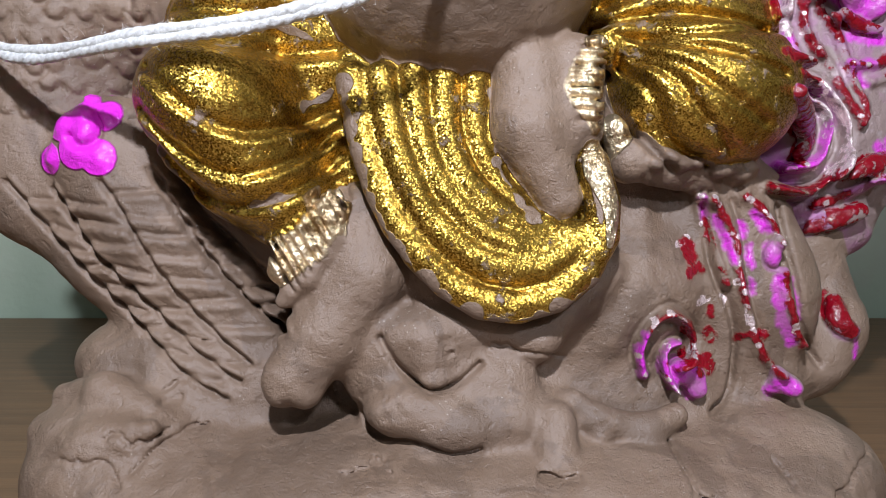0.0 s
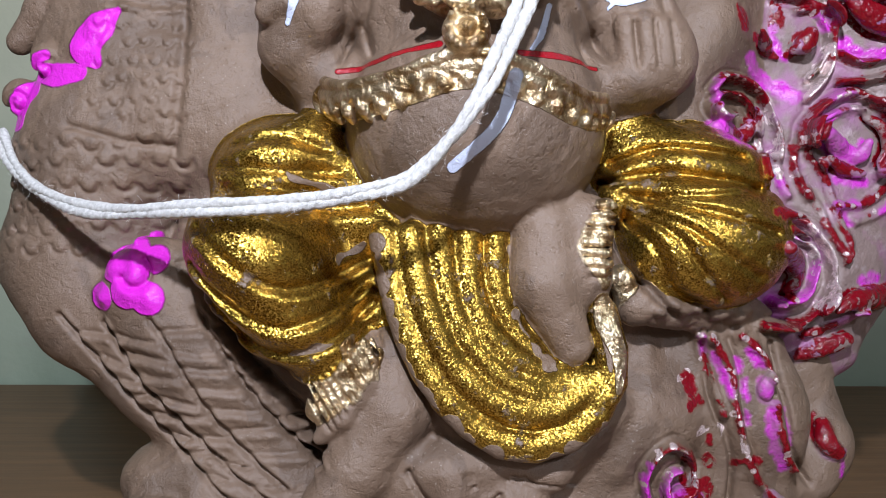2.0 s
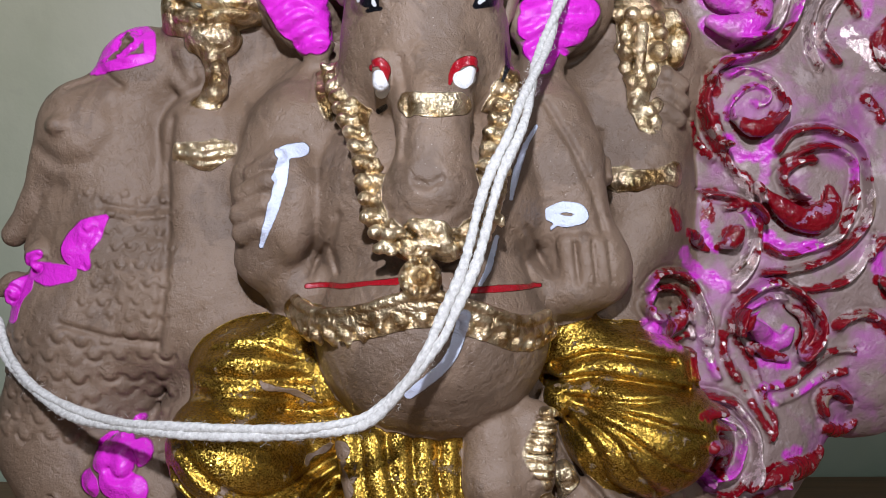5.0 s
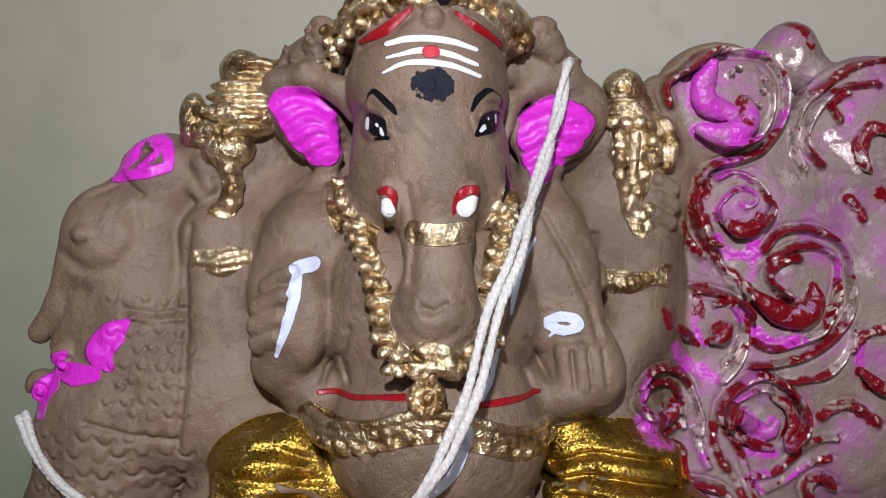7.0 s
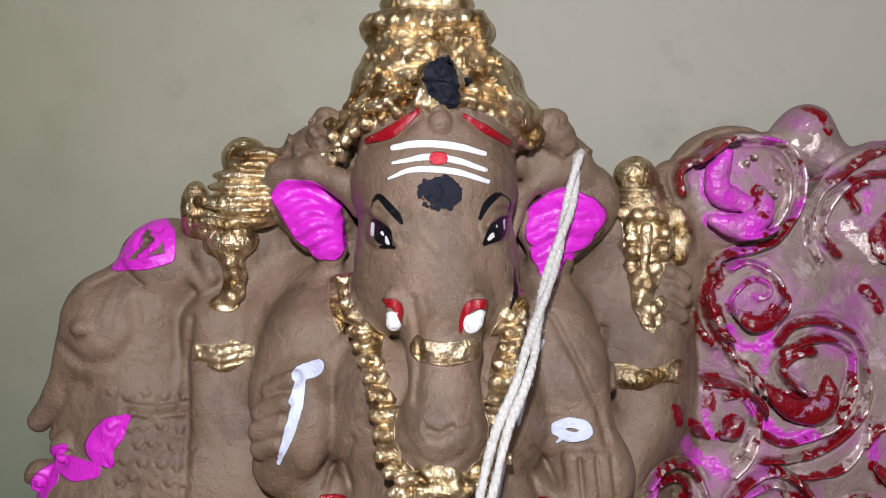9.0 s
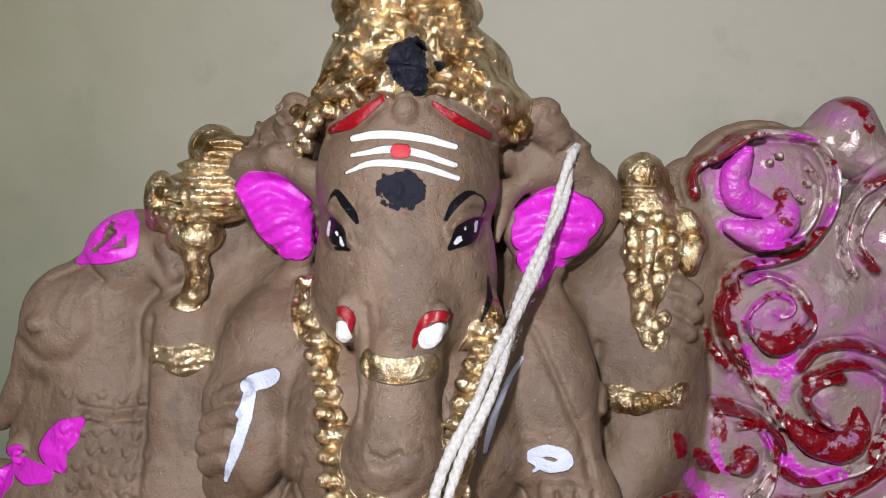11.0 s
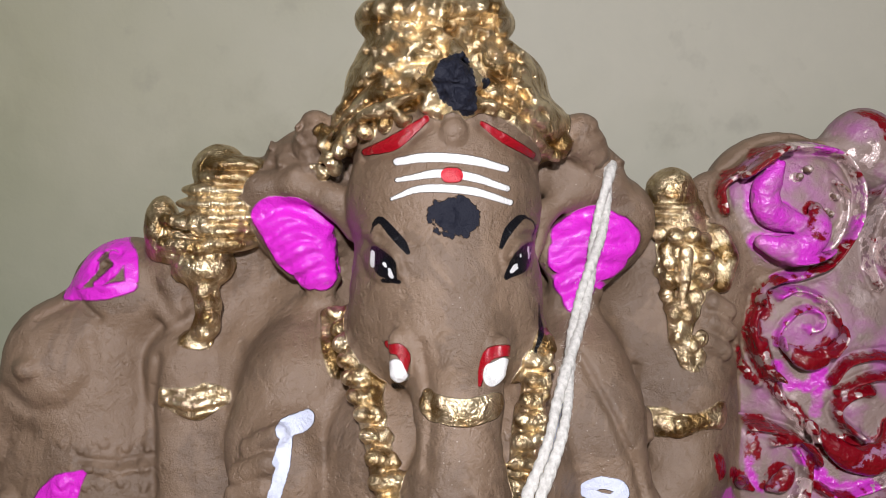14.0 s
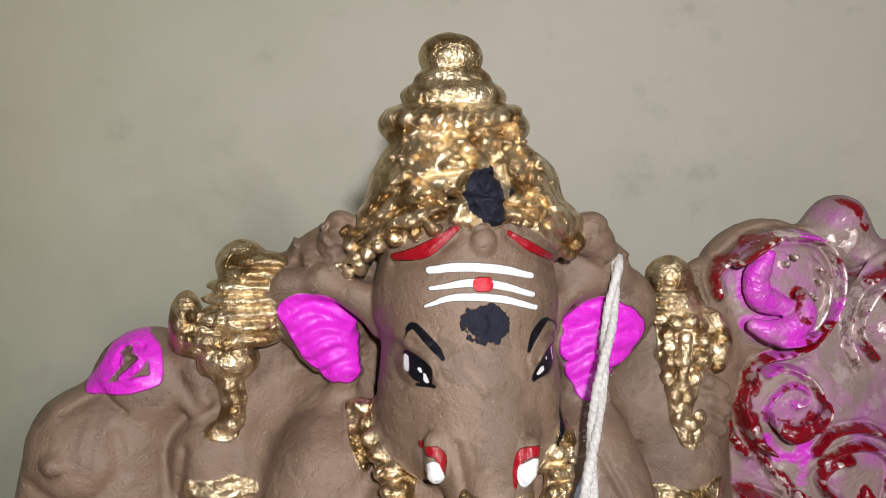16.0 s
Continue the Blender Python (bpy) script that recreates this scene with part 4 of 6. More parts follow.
chain([(8.06, 25.5, 23.16), (8.26, 25.4, 22.47), (8.15, 25.3, 21.78)], [0.3, 0.36, 0.28], "brass", 0.12)
ell((8.39, 25.9, 22.33), (0.4, 0.5, 0.9), "clay", 0.15)
for a, b in (((7.82, 25.2, 21.24), (8.33, 25.3, 20.95)), ((7.80, 25.1, 20.67), (8.35, 25.2, 20.38)), ((7.69, 25, 20.09), (8.20, 25.1, 19.81))):
    chain([a, b], [0.3, 0.28], k=0.12)
# arms in front, hands
ell((3.75, 23.3, 14.51), (1.6, 1.5, 1.0), k=0.5)
ell((-3.31, 23.5, 14.51), (1.4, 1.5, 1.0), k=0.5)
chain([(-3.29, 25.6, 20.76), (-3.88, 24, 19.20), (-4.27, 23.4, 17.61), (-4.55, 22.8, 15.55)], [1.1, 1.3, 1.3, 1.0], k=0.7)
ell((-4.15, 22.5, 17.01), (1.05, 1.1, 1.9), k=0.3, a=-10)
ell((-3.66, 22, 16.73), (0.6, 0.7, 1.3), k=0.3, a=-12)
for a, b in (((-4.82, 22.2, 17.91), (-4.13, 21.8, 18.38)), ((-5.06, 22, 17.34), (-4.36, 21.6, 17.72)), ((-5.17, 22, 16.77), (-4.45, 21.6, 17.09)), ((-5.11, 22, 16.25), (-4.55, 21.7, 16.47))):
    chain([a, b], [0.36, 0.3], k=0.07)
chain([(3.36, 25.6, 20.76), (3.74, 24.1, 19.37), (4.22, 23.6, 18.12), (4.50, 23, 16.56)], [1.1, 1.3, 1.35, 1.1], k=0.7)
ell((4.94, 22.9, 15.49), (1.15, 1.2, 1.3), k=0.3)
ell((4.95, 22.55, 15.1), (1.2, 0.95, 1.1), k=0.35)
ell((4.3, 22.3, 14.6), (0.7, 0.8, 0.6), k=0.4)
for a, b in (((4.13, 21.95, 15.95), (4.24, 21.85, 15.0)), ((4.6, 21.85, 16.0), (4.74, 21.75, 15.0)), ((5.03, 21.95, 15.9), (5.25, 21.85, 15.0)), ((5.5, 22.2, 15.6), (5.62, 22.1, 14.9))):
    chain([a, b], [0.3, 0.27], k=0.16)
for x in (4.36, 4.86, 5.34):
    ridge([(x - 0.05, 21.6, 16.0), (x + 0.06, 21.6, 14.9)], 0.08, -0.1, 1.2)
ridge([(3.58, 23, 20.13), (4.22, 22.5, 18.91), (4.93, 22, 17.39), (5.20, 22, 16.35)], 0.12, -0.14)
ridge([(5.57, 24, 19.37), (5.40, 24, 17.90), (5.88, 24, 16.78)], 0.15, -0.15)
ridge([(2.89, 21.5, 16.43), (3.33, 21, 15.84), (3.67, 20.5, 15.10)], 0.1, -0.1)
ridge([(2.55, 21.5, 16.27), (2.83, 21, 15.68), (3.10, 20.5, 14.94)], 0.1, -0.08)
ridge([(-2.81, 21, 15.87), (-3.14, 21, 15.37), (-3.25, 20.5, 14.98)], 0.1, -0.12)
ridge([(-2.34, 21.5, 16.80), (-2.64, 21, 15.87), (-2.44, 20.5, 15.14)], 0.1, -0.12)
stroke("paste", [(-3.95, 21.7, 18.56), (-3.50, 22.2, 18.65)], 0.22)
stroke("paste", [(-3.91, 21.6, 18.35), (-4.01, 21.5, 17.85)], [0.15, 0.22])
stroke("paste", [(-3.97, 21.5, 17.72), (-4.22, 21.4, 16.87), (-4.57, 21.7, 15.91)], [0.17, 0.16, 0.07])
stroke("paste", [(3.64, 22.1, 16.89), (4.03, 22.0, 17.03), (4.50, 22.0, 16.94), (4.63, 21.9, 16.75)], [0.14, 0.17, 0.16, 0.12])
stroke("paste", [(3.65, 22.1, 16.75), (4.08, 22.0, 16.62), (4.56, 21.9, 16.68)], [0.14, 0.17, 0.12])
stroke("paste", [(3.81, 22.1, 16.54), (3.70, 22.1, 16.41)], [0.07, 0.05])
stroke("paste", [(3.29, 22.6, 19.39), (2.79, 21.8, 18.50), (2.52, 21.1, 17.82), (2.41, 21.0, 17.27)], [0.05, 0.1, 0.1, 0.06])
stroke("paste", [(2.00, 20.8, 16.20), (1.79, 20.4, 15.52), (1.48, 19.7, 15.02)], [0.08, 0.09, 0.06])
stroke("paste", [(1.02, 18.6, 14.28), (0.63, 18.9, 13.19), (-0.39, 19, 12.21)], [0.17, 0.15, 0.14])

# tail panel
chain([(10.85, 27.4, 23.84), (12.29, 27.4, 19.23), (12.52, 27.2, 14.47)], [2.1, 3.2, 3.4], "panel", 0.5, 0.6)
ell((10.37, 27, 23.60), (2.55, 1.3, 2.6), "clay", 0.3)
ell((10.71, 26.7, 23.87), (2.1, 1.2, 2.0), "panel", 0.3)
ell((15.77, 27, 22.91), (2.9, 1.5, 2.8), "panel", 0.3)
chain([(16.39, 27.8, 22.55), (16.85, 27.6, 17.54), (15.09, 27.2, 12.14)], [2.3, 3.6, 3.2], "panel", 0.5, 0.6)
ell((13.09, 27.4, 25.78), (0.85, 1.1, 1.1), "panel", 0.3)
ell((13.20, 27.2, 26.3), (0.7, 0.7, 0.55), "panel", 0.3, a=-20)
chain([(12.1, 27.3, 25.3), (13.0, 27.3, 25.85), (13.7, 27.2, 25.2)], [0.75, 0.9, 0.8], "panel", 0.4)
chain([(10.63, 26.8, 13.18), (10.38, 26.2, 9.59), (9.73, 25.4, 8.79)], [3.2, 3.0, 2.3], "panel", 0.5, 0.6)
chain([(13.42, 26.8, 15.45), (11.89, 26.6, 11.15), (11.28, 26.2, 10.41)], [2.6, 2.6, 1.6], "panel", 0.5, 0.6)
chain([(7.43, 23.5, 7.30), (7.82, 23.6, 5.22), (8.25, 23.6, 3.41)], [1.6, 1.9, 1.4], "clay", 0.5, 0.7)
chain([(10.13, 25.4, 6.25), (10.65, 25.2, 5.00)], [1.0, 0.85], "clay", 0.5)
ell((10.64, 24.6, 4.06), (1.0, 0.95, 1.2), "clay", 0.35, a=-12)
ell((9.84, 24.4, 3.23), (1.1, 1.0, 1.0), "clay", 0.5)
chain([(11.52, 25.8, 8.00), (11.31, 25.6, 6.88)], [1.0, 0.8], "panel", 0.4)
ell((5.92, 24.2, 3.59), (1.8, 1.6, 1.8), "clay", 0.5)


TAIL = {"r": "redridge", "s": "silver", "p": "rose"}


def daub(paint, line, wide):
    """A hand-painted line: wavering, of uneven width."""
    pts = curve(line, 4 * len(line)) if len(line) > 1 else line
    pts = [(x + rng.uniform(-0.04, 0.04), y, z + rng.uniform(-0.04, 0.04)) for x, y, z in pts]
    stroke(paint, pts, [wide * rng.uniform(0.55, 1.2) for q in pts])


def brushed(line, paints, wide):
    """Paint dragged along a line in stretches, one letter each; the brush skips now and then."""
    n = (len(line) - 1) // len(paints)
    for i, letter in enumerate(paints):
        piece = line[i * n:(i + 1) * n + 1]
        if letter == "." or len(piece) < 2:
            continue
        wave = [(x + rng.uniform(-0.03, 0.03), y, z + rng.uniform(-0.03, 0.03)) for x, y, z in piece]
        stroke(TAIL[letter], wave, [(wide[min(i * n + j, len(wide) - 1)] if isinstance(wide, list) else wide) * rng.uniform(0.65, 1.15) for j in range(len(piece))])


def rib(line, paints, w, h, brush=1.45):
    """A raised cord of the tail with a groove on either side, brushed with paint along its crest."""
    line = curve(line, 5 * (len(paints)) + 1)
    ridge(line, w * 1.25, h * 1.9)
    for side in (-1, 1):
        c = np.array(line).mean(0)
        ridge([(x + side * 2.5 * w * (x - c[0]) / (abs(x - c[0]) + abs(z - c[2]) + 0.05), y, z + side * 2.5 * w * (z - c[2]) / (abs(x - c[0]) + abs(z - c[2]) + 0.05)) for x, y, z in line], w * 0.8, -0.6 * h)
    brushed(line, paints, w * brush)
    # stray dabs of the dry brush
    for x, y, z in line:
        if rng.random() < 0.5:
            stroke("redridge" if rng.random() < 0.55 else "silver", [(x + rng.uniform(-0.1, 0.1), y, z + rng.uniform(-0.1, 0.1))], w * rng.uniform(0.4, 0.85))


def leaf(line, paints, radii):
    """A swelling comma of the tail, raised and painted."""
    n = 5 * len(paints) + 1
    at = np.linspace(0, len(radii) - 1, n)
    thick = [float(v) for v in np.interp(at, range(len(radii)), radii)]
    line = curve(line, n)
    thick = [v * 1.22 for v in thick]
    chain([(x, y - 0.1, z) for x, y, z in line], thick, "panel", 0.1, 0.8)
    brushed(line, paints, [v * 1.08 for v in thick])


# low bosses that carry the scrolls
for c, r in (((10.29, 25.6, 23.86), 1.70), ((10.91, 25.5, 20.24), 1.46), ((13.13, 25.4, 17.55), 2.01), ((9.81, 25.3, 16.17), 1.26), ((12.19, 25.2, 13.27), 1.68), ((7.87, 25.0, 13.58), 1.04),
             ((15.21, 25.7, 22.91), 2.42), ((14.95, 25.2, 12.06), 1.52), ((9.79, 24.6, 9.31), 1.41), ((11.22, 25.0, 12.45), 1.17), ((15.97, 25.4, 14.98), 1.63)):
    ell((c[0], c[1] + 0.5, c[2]), (r * 1.05, 0.45, r * 1.05), "panel", 0.3)
# scrolls, cords and leaves of the tail
rib([(8.30, 25.5, 23.85), (8.26, 25.8, 24.54), (8.90, 25.4, 25.04), (9.34, 25.7, 25.40), (9.73, 25.7, 25.65), (10.76, 25.7, 25.73), (11.89, 26.4, 25.50), (12.37, 26.2, 24.76), (12.42, 26.0, 23.96), (12.21, 25.9, 23.22), (11.57, 25.9, 22.30), (10.74, 25.8, 21.97), (9.93, 26.0, 21.77), (9.46, 26.1, 21.22)], "rrrrspsssprrpr", 0.11, 0.2)
rib([(11.44, 25.7, 24.82), (11.83, 25.6, 24.30), (11.86, 25.4, 23.65), (11.51, 25.2, 22.88), (10.81, 25.1, 22.50), (10.09, 25.0, 22.37)], ".sspp", 0.1, 0.15)
leaf([(9.58, 25.2, 25.22), (9.34, 25.4, 24.51), (9.44, 25.4, 23.90), (9.92, 25.5, 23.64), (10.38, 25.4, 23.52)], "pppp", [0.18, 0.34, 0.36, 0.34, 0.22])
leaf([(9.25, 25.3, 22.98), (9.85, 25.2, 22.79), (10.52, 25.2, 22.92), (10.86, 25.2, 23.40), (10.77, 25.3, 23.93)], "pppr", [0.18, 0.33, 0.36, 0.32, 0.18])
rib([(9.47, 26.1, 21.18), (9.32, 25.7, 20.45), (9.47, 25.6, 19.68), (9.82, 25.9, 19.01)], "rrr", 0.15, 0.2)
daub(TAIL['r'], [(9.80, 25.6, 21.39), (9.65, 25.8, 20.74)], 0.16)
rib([(10.05, 25.4, 21.34), (10.52, 25.1, 21.54), (11.27, 25.3, 21.25), (11.66, 25.3, 20.76), (11.71, 25.2, 20.19), (11.35, 25.2, 19.75)], "ppsrr", 0.1, 0.18)
rib([(10.00, 25.6, 19.91), (10.03, 25.6, 20.30), (10.41, 25.6, 20.79), (10.83, 25.6, 20.98), (11.21, 25.5, 20.85), (11.29, 25.5, 20.54), (11.03, 25.5, 20.34), (10.77, 25.5, 20.46)], "ppppppp", 0.07, 0.12)
leaf([(10.16, 25.3, 19.86), (10.63, 25.1, 19.56), (11.21, 25.2, 19.71), (11.55, 25.2, 20.09)], "rrr", [0.14, 0.25, 0.24, 0.12])
daub(TAIL['p'], [(9.91, 25.2, 19.33), (10.43, 25.7, 18.78), (10.96, 25.4, 18.71), (11.31, 24.8, 19.17)], 0.22)
rib([(9.82, 25.9, 19.01), (10.14, 25.6, 18.40), (10.65, 25.4, 17.93), (10.84, 24.9, 17.58)], "rrr", 0.1, 0.15)
rib([(9.57, 25.4, 19.96), (9.83, 25.7, 19.14), (10.14, 25.6, 18.33), (10.59, 25.3, 17.77), (10.88, 24.8, 17.25)], "rrss", 0.1, 0.16)
rib([(8.88, 25.9, 19.78), (9.24, 26.0, 19.09), (9.64, 26.0, 18.61)], "rr", 0.1, 0.12)
rib([(11.79, 25.2, 18.54), (12.51, 25.3, 18.91), (13.33, 25.4, 18.99), (14.07, 25.5, 18.59), (14.17, 25.0, 17.96), (14.02, 24.9, 17.02), (13.61, 25.0, 16.12), (12.73, 24.8, 15.73), (11.83, 25.2, 15.45), (11.27, 25.3, 15.69)], "rr.prrs.r", 0.1, 0.18)
rib([(11.55, 25.0, 18.86), (12.10, 24.7, 19.46), (13.23, 25.2, 19.56), (14.31, 25.6, 19.06), (14.61, 25.2, 18.14), (14.68, 25.3, 16.94), (14.09, 25.0, 16.03), (13.10, 24.7, 15.32), (12.07, 24.8, 14.98), (11.12, 25.1, 14.89)], "rrr..srrrr", 0.1, 0.2)
rib([(14.80, 24.9, 16.13), (14.41, 24.8, 15.22), (13.72, 24.9, 14.59), (12.77, 24.8, 14.37), (12.13, 24.7, 14.33)], "ssrr", 0.1, 0.18)
rib([(12.71, 25.3, 18.58), (12.16, 25.3, 18.46), (11.75, 25.2, 18.10), (11.89, 25.2, 17.64), (12.30, 25.3, 17.35)], "rrr.", 0.12, 0.2)
leaf([(10.87, 24.9, 17.58), (11.50, 24.9, 17.04), (12.26, 25.0, 16.68), (12.86, 25.0, 16.73), (13.29, 25.2, 17.12), (13.24, 25.3, 17.61)], "rrrrr", [0.08, 0.24, 0.36, 0.4, 0.3, 0.12])
daub(TAIL['p'], [(11.35, 25.3, 15.99), (11.90, 25.1, 15.66), (12.79, 24.9, 15.82)], 0.22)
daub(TAIL['p'], [(11.18, 25.1, 17.94), (11.24, 25.2, 18.51), (11.42, 25.1, 18.78)], 0.14)
rib([(9.30, 24.9, 17.44), (9.99, 24.8, 17.36), (10.76, 25.0, 17.02), (10.99, 24.8, 16.58), (10.95, 24.9, 15.84), (10.74, 25.1, 15.14), (10.12, 24.9, 14.43)], "rrrrss", 0.11, 0.2)
daub(TAIL['r'], [(9.74, 24.9, 17.55), (9.37, 24.8, 17.36), (9.33, 25.1, 16.71)], 0.2)
rib([(9.88, 25.0, 16.99), (10.34, 24.9, 17.04), (10.71, 24.8, 16.67), (10.84, 25.0, 16.04), (10.60, 25.0, 15.46), (10.18, 24.7, 14.99)], "rp.ss", 0.09, 0.15)
leaf([(9.69, 25.1, 15.79), (10.00, 25.0, 15.99), (10.13, 25.0, 16.25)], "rr", [0.12, 0.26, 0.2])
leaf([(8.55, 24.5, 16.27), (9.04, 25.4, 15.82), (9.31, 25.4, 15.62)], "rr", [0.06, 0.17, 0.06])
daub(TAIL['p'], [(9.22, 25.1, 16.78), (9.23, 25.4, 16.17), (9.58, 25.3, 15.55)], 0.12)
daub(TAIL['p'], [(8.45, 24.6, 15.52), (8.92, 24.9, 15.01), (9.79, 25.1, 14.49)], 0.24)
daub(TAIL['r'], [(7.89, 24.4, 16.91), (8.09, 24.5, 16.37)], 0.18)
rib([(6.96, 23.4, 14.50), (7.42, 24.0, 14.90), (8.11, 24.6, 14.91), (8.78, 25.0, 14.57), (9.09, 24.8, 13.96), (9.33, 24.9, 13.26), (9.31, 24.6, 12.71)], "prrrss", 0.11, 0.2)
rib([(6.91, 23.2, 14.04), (7.27, 23.5, 14.44), (8.11, 24.6, 14.39), (8.50, 24.7, 14.05), (8.65, 24.7, 13.44), (8.78, 24.9, 12.87)], "prrrs", 0.1, 0.16)
leaf([(6.81, 22.8, 13.36), (7.77, 24.6, 13.19), (8.20, 24.7, 13.33), (8.35, 24.7, 13.64)], "ppr", [0.2, 0.3, 0.28, 0.14])
rib([(6.75, 23.2, 14.01), (7.02, 23.3, 13.71), (7.75, 24.4, 13.85)], "..", 0.12, 0.18)
rib([(9.93, 24.7, 13.06), (10.13, 24.8, 13.70), (10.63, 24.7, 14.23), (11.22, 24.7, 14.55), (11.74, 24.6, 14.50), (12.43, 24.8, 14.03), (12.79, 24.8, 13.45), (12.72, 24.6, 12.76), (12.25, 24.5, 12.20)], "rrprrrrr", 0.12, 0.22)
rib([(10.08, 24.3, 12.94), (10.45, 24.5, 13.68), (11.13, 24.8, 14.02), (11.69, 24.8, 14.11)], "rp.", 0.1, 0.16)
leaf([(11.80, 24.9, 13.83), (12.28, 24.8, 13.54), (12.44, 24.7, 12.93), (12.16, 24.6, 12.48)], "rrr", [0.1, 0.17, 0.2, 0.14])
leaf([(10.45, 24.2, 13.32), (11.05, 24.8, 12.88), (11.55, 24.7, 12.71), (11.78, 24.6, 13.10)], "ppp", [0.16, 0.26, 0.22, 0.12])
leaf([(10.58, 24.4, 12.62), (11.08, 24.7, 12.33), (11.66, 24.7, 12.19)], "rr", [0.1, 0.18, 0.1])
daub(TAIL['p'], [(11.00, 24.4, 12.00), (11.77, 24.6, 11.92)], 0.15)
rib([(9.14, 24.8, 12.74), (9.30, 24.7, 12.04), (9.51, 24.4, 11.54)], "sp", 0.09, 0.16)
rib([(8.56, 24.6, 12.92), (7.99, 22.5, 12.54), (7.96, 22.1, 12.09)], "rr", 0.09, 0.14)
rib([(9.69, 24.7, 12.92), (9.76, 24.5, 12.23), (10.06, 24.6, 11.49)], "rr", 0.09, 0.16)
rib([(10.12, 24.2, 12.77), (10.57, 24.4, 12.07), (10.81, 24.0, 11.16), (11.27, 24.3, 10.16), (11.16, 24.1, 9.67)], "rrrr", 0.09, 0.18)
rib([(10.03, 24.4, 11.72), (10.35, 24.3, 11.21), (10.67, 23.9, 10.53), (11.08, 24.1, 9.88)], "r.rr", 0.09, 0.15)
daub(TAIL['p'], [(10.88, 24.2, 11.31), (11.28, 24.4, 10.76)], 0.14)
rib([(10.91, 24.1, 11.23), (11.78, 24.5, 11.34), (12.58, 24.8, 11.83), (13.31, 24.5, 12.28), (14.13, 24.8, 12.36)], "prrr", 0.1, 0.2)
rib([(11.46, 24.6, 10.79), (12.20, 24.7, 11.05), (13.06, 25.0, 11.46), (13.90, 24.9, 11.65)], ".pr", 0.1, 0.16)
rib([(13.18, 25.2, 10.30), (13.12, 24.9, 10.82), (13.58, 24.9, 10.98), (14.11, 25.4, 10.62)], "rrr", 0.15, 0.2)
leaf([(13.28, 25.3, 9.76), (14.19, 26.1, 9.47), (14.54, 26.0, 9.73)], "rr", [0.12, 0.2, 0.14])
rib([(7.83, 21.0, 11.19), (9.71, 24.2, 10.87), (10.14, 23.9, 10.53), (10.61, 24.2, 9.83), (10.61, 24.1, 8.97), (10.23, 24.0, 8.31), (9.52, 23.9, 7.87), (8.18, 22.6, 8.02)], "rrrssrr", 0.11, 0.22)
rib([(8.40, 21.5, 10.75), (9.92, 24.2, 10.17), (10.18, 24.1, 9.67), (10.06, 24.0, 9.17), (9.80, 24.0, 8.64), (8.89, 23.0, 8.49)], "rpspp", 0.1, 0.18)
leaf([(8.19, 21.1, 10.26), (9.51, 24.1, 9.50), (9.51, 24.0, 9.09), (9.30, 24.0, 8.78)], "rrr", [0.14, 0.24, 0.26, 0.14])
leaf([(10.60, 23.7, 8.33), (11.42, 24.1, 8.59), (12.27, 24.9, 8.54), (13.04, 25.4, 8.76), (13.18, 25.4, 8.99)], "rrrr", [0.12, 0.24, 0.3, 0.3, 0.14])
daub(TAIL['p'], [(11.64, 24.2, 9.09), (12.21, 24.7, 9.11)], 0.18)
leaf([(9.78, 24.5, 6.84), (10.42, 24.4, 7.11), (11.18, 24.4, 7.35)], "rr", [0.12, 0.26, 0.2])
rib([(9.97, 24.2, 7.53), (10.85, 24.2, 7.82), (11.64, 24.3, 8.19)], "rp", 0.1, 0.18)
rib([(13.04, 25.8, 21.65), (12.79, 25.7, 22.40), (12.82, 25.4, 23.17), (13.10, 25.1, 23.93), (13.91, 25.5, 24.60), (14.80, 25.5, 25.20), (16.04, 25.9, 25.52)], "sssrrr", 0.12, 0.2)
rib([(13.66, 25.9, 21.80), (13.15, 25.4, 22.59), (13.31, 25.3, 23.36), (13.75, 25.3, 24.01), (14.47, 25.2, 24.46), (15.52, 25.2, 24.58)], "rss.rr", 0.11, 0.2)
rib([(14.18, 25.7, 23.33), (14.00, 25.3, 23.90), (14.51, 25.2, 24.27)], "rr", 0.1, 0.15)
daub(TAIL['p'], [(14.54, 25.6, 23.33), (14.61, 25.4, 23.90)], 0.18)
leaf([(15.71, 25.3, 22.94), (15.28, 25.5, 23.03), (14.93, 25.6, 22.59), (14.96, 25.5, 21.91), (15.27, 25.6, 21.57)], "rrrr", [0.14, 0.2, 0.22, 0.18, 0.08])
daub(TAIL['s'], [(13.97, 25.7, 22.75), (14.55, 25.7, 22.16), (14.97, 25.7, 21.65)], 0.22)
daub(TAIL['r'], [(15.77, 25.9, 20.85), (16.35, 25.9, 20.49)], 0.2)
rib([(14.67, 25.9, 20.65), (15.12, 26.0, 20.21), (15.25, 26.0, 19.92)], "rr", 0.12, 0.16)
rib([(14.65, 24.8, 15.45), (15.18, 25.1, 15.96), (15.91, 25.2, 16.16)], "rrr", 0.12, 0.2)
daub(TAIL['p'], [(14.98, 25.0, 14.93), (14.99, 24.8, 15.48)], 0.18)
leaf([(14.92, 25.0, 14.68), (15.31, 25.0, 14.33), (15.81, 25.0, 14.01)], "rr", [0.12, 0.2, 0.16])
rib([(13.57, 24.9, 13.16), (14.19, 24.9, 13.47), (14.77, 24.6, 13.44), (15.61, 25.1, 12.87)], "rrr", 0.14, 0.2)
daub(TAIL['r'], [(12.77, 27.0, 26.82), (13.26, 26.5, 26.56), (13.49, 26.4, 25.92)], 0.18)
daub(TAIL['s'], [(12.81, 26.5, 26.20), (13.01, 26.3, 25.63), (12.93, 26.4, 25.27)], 0.14)
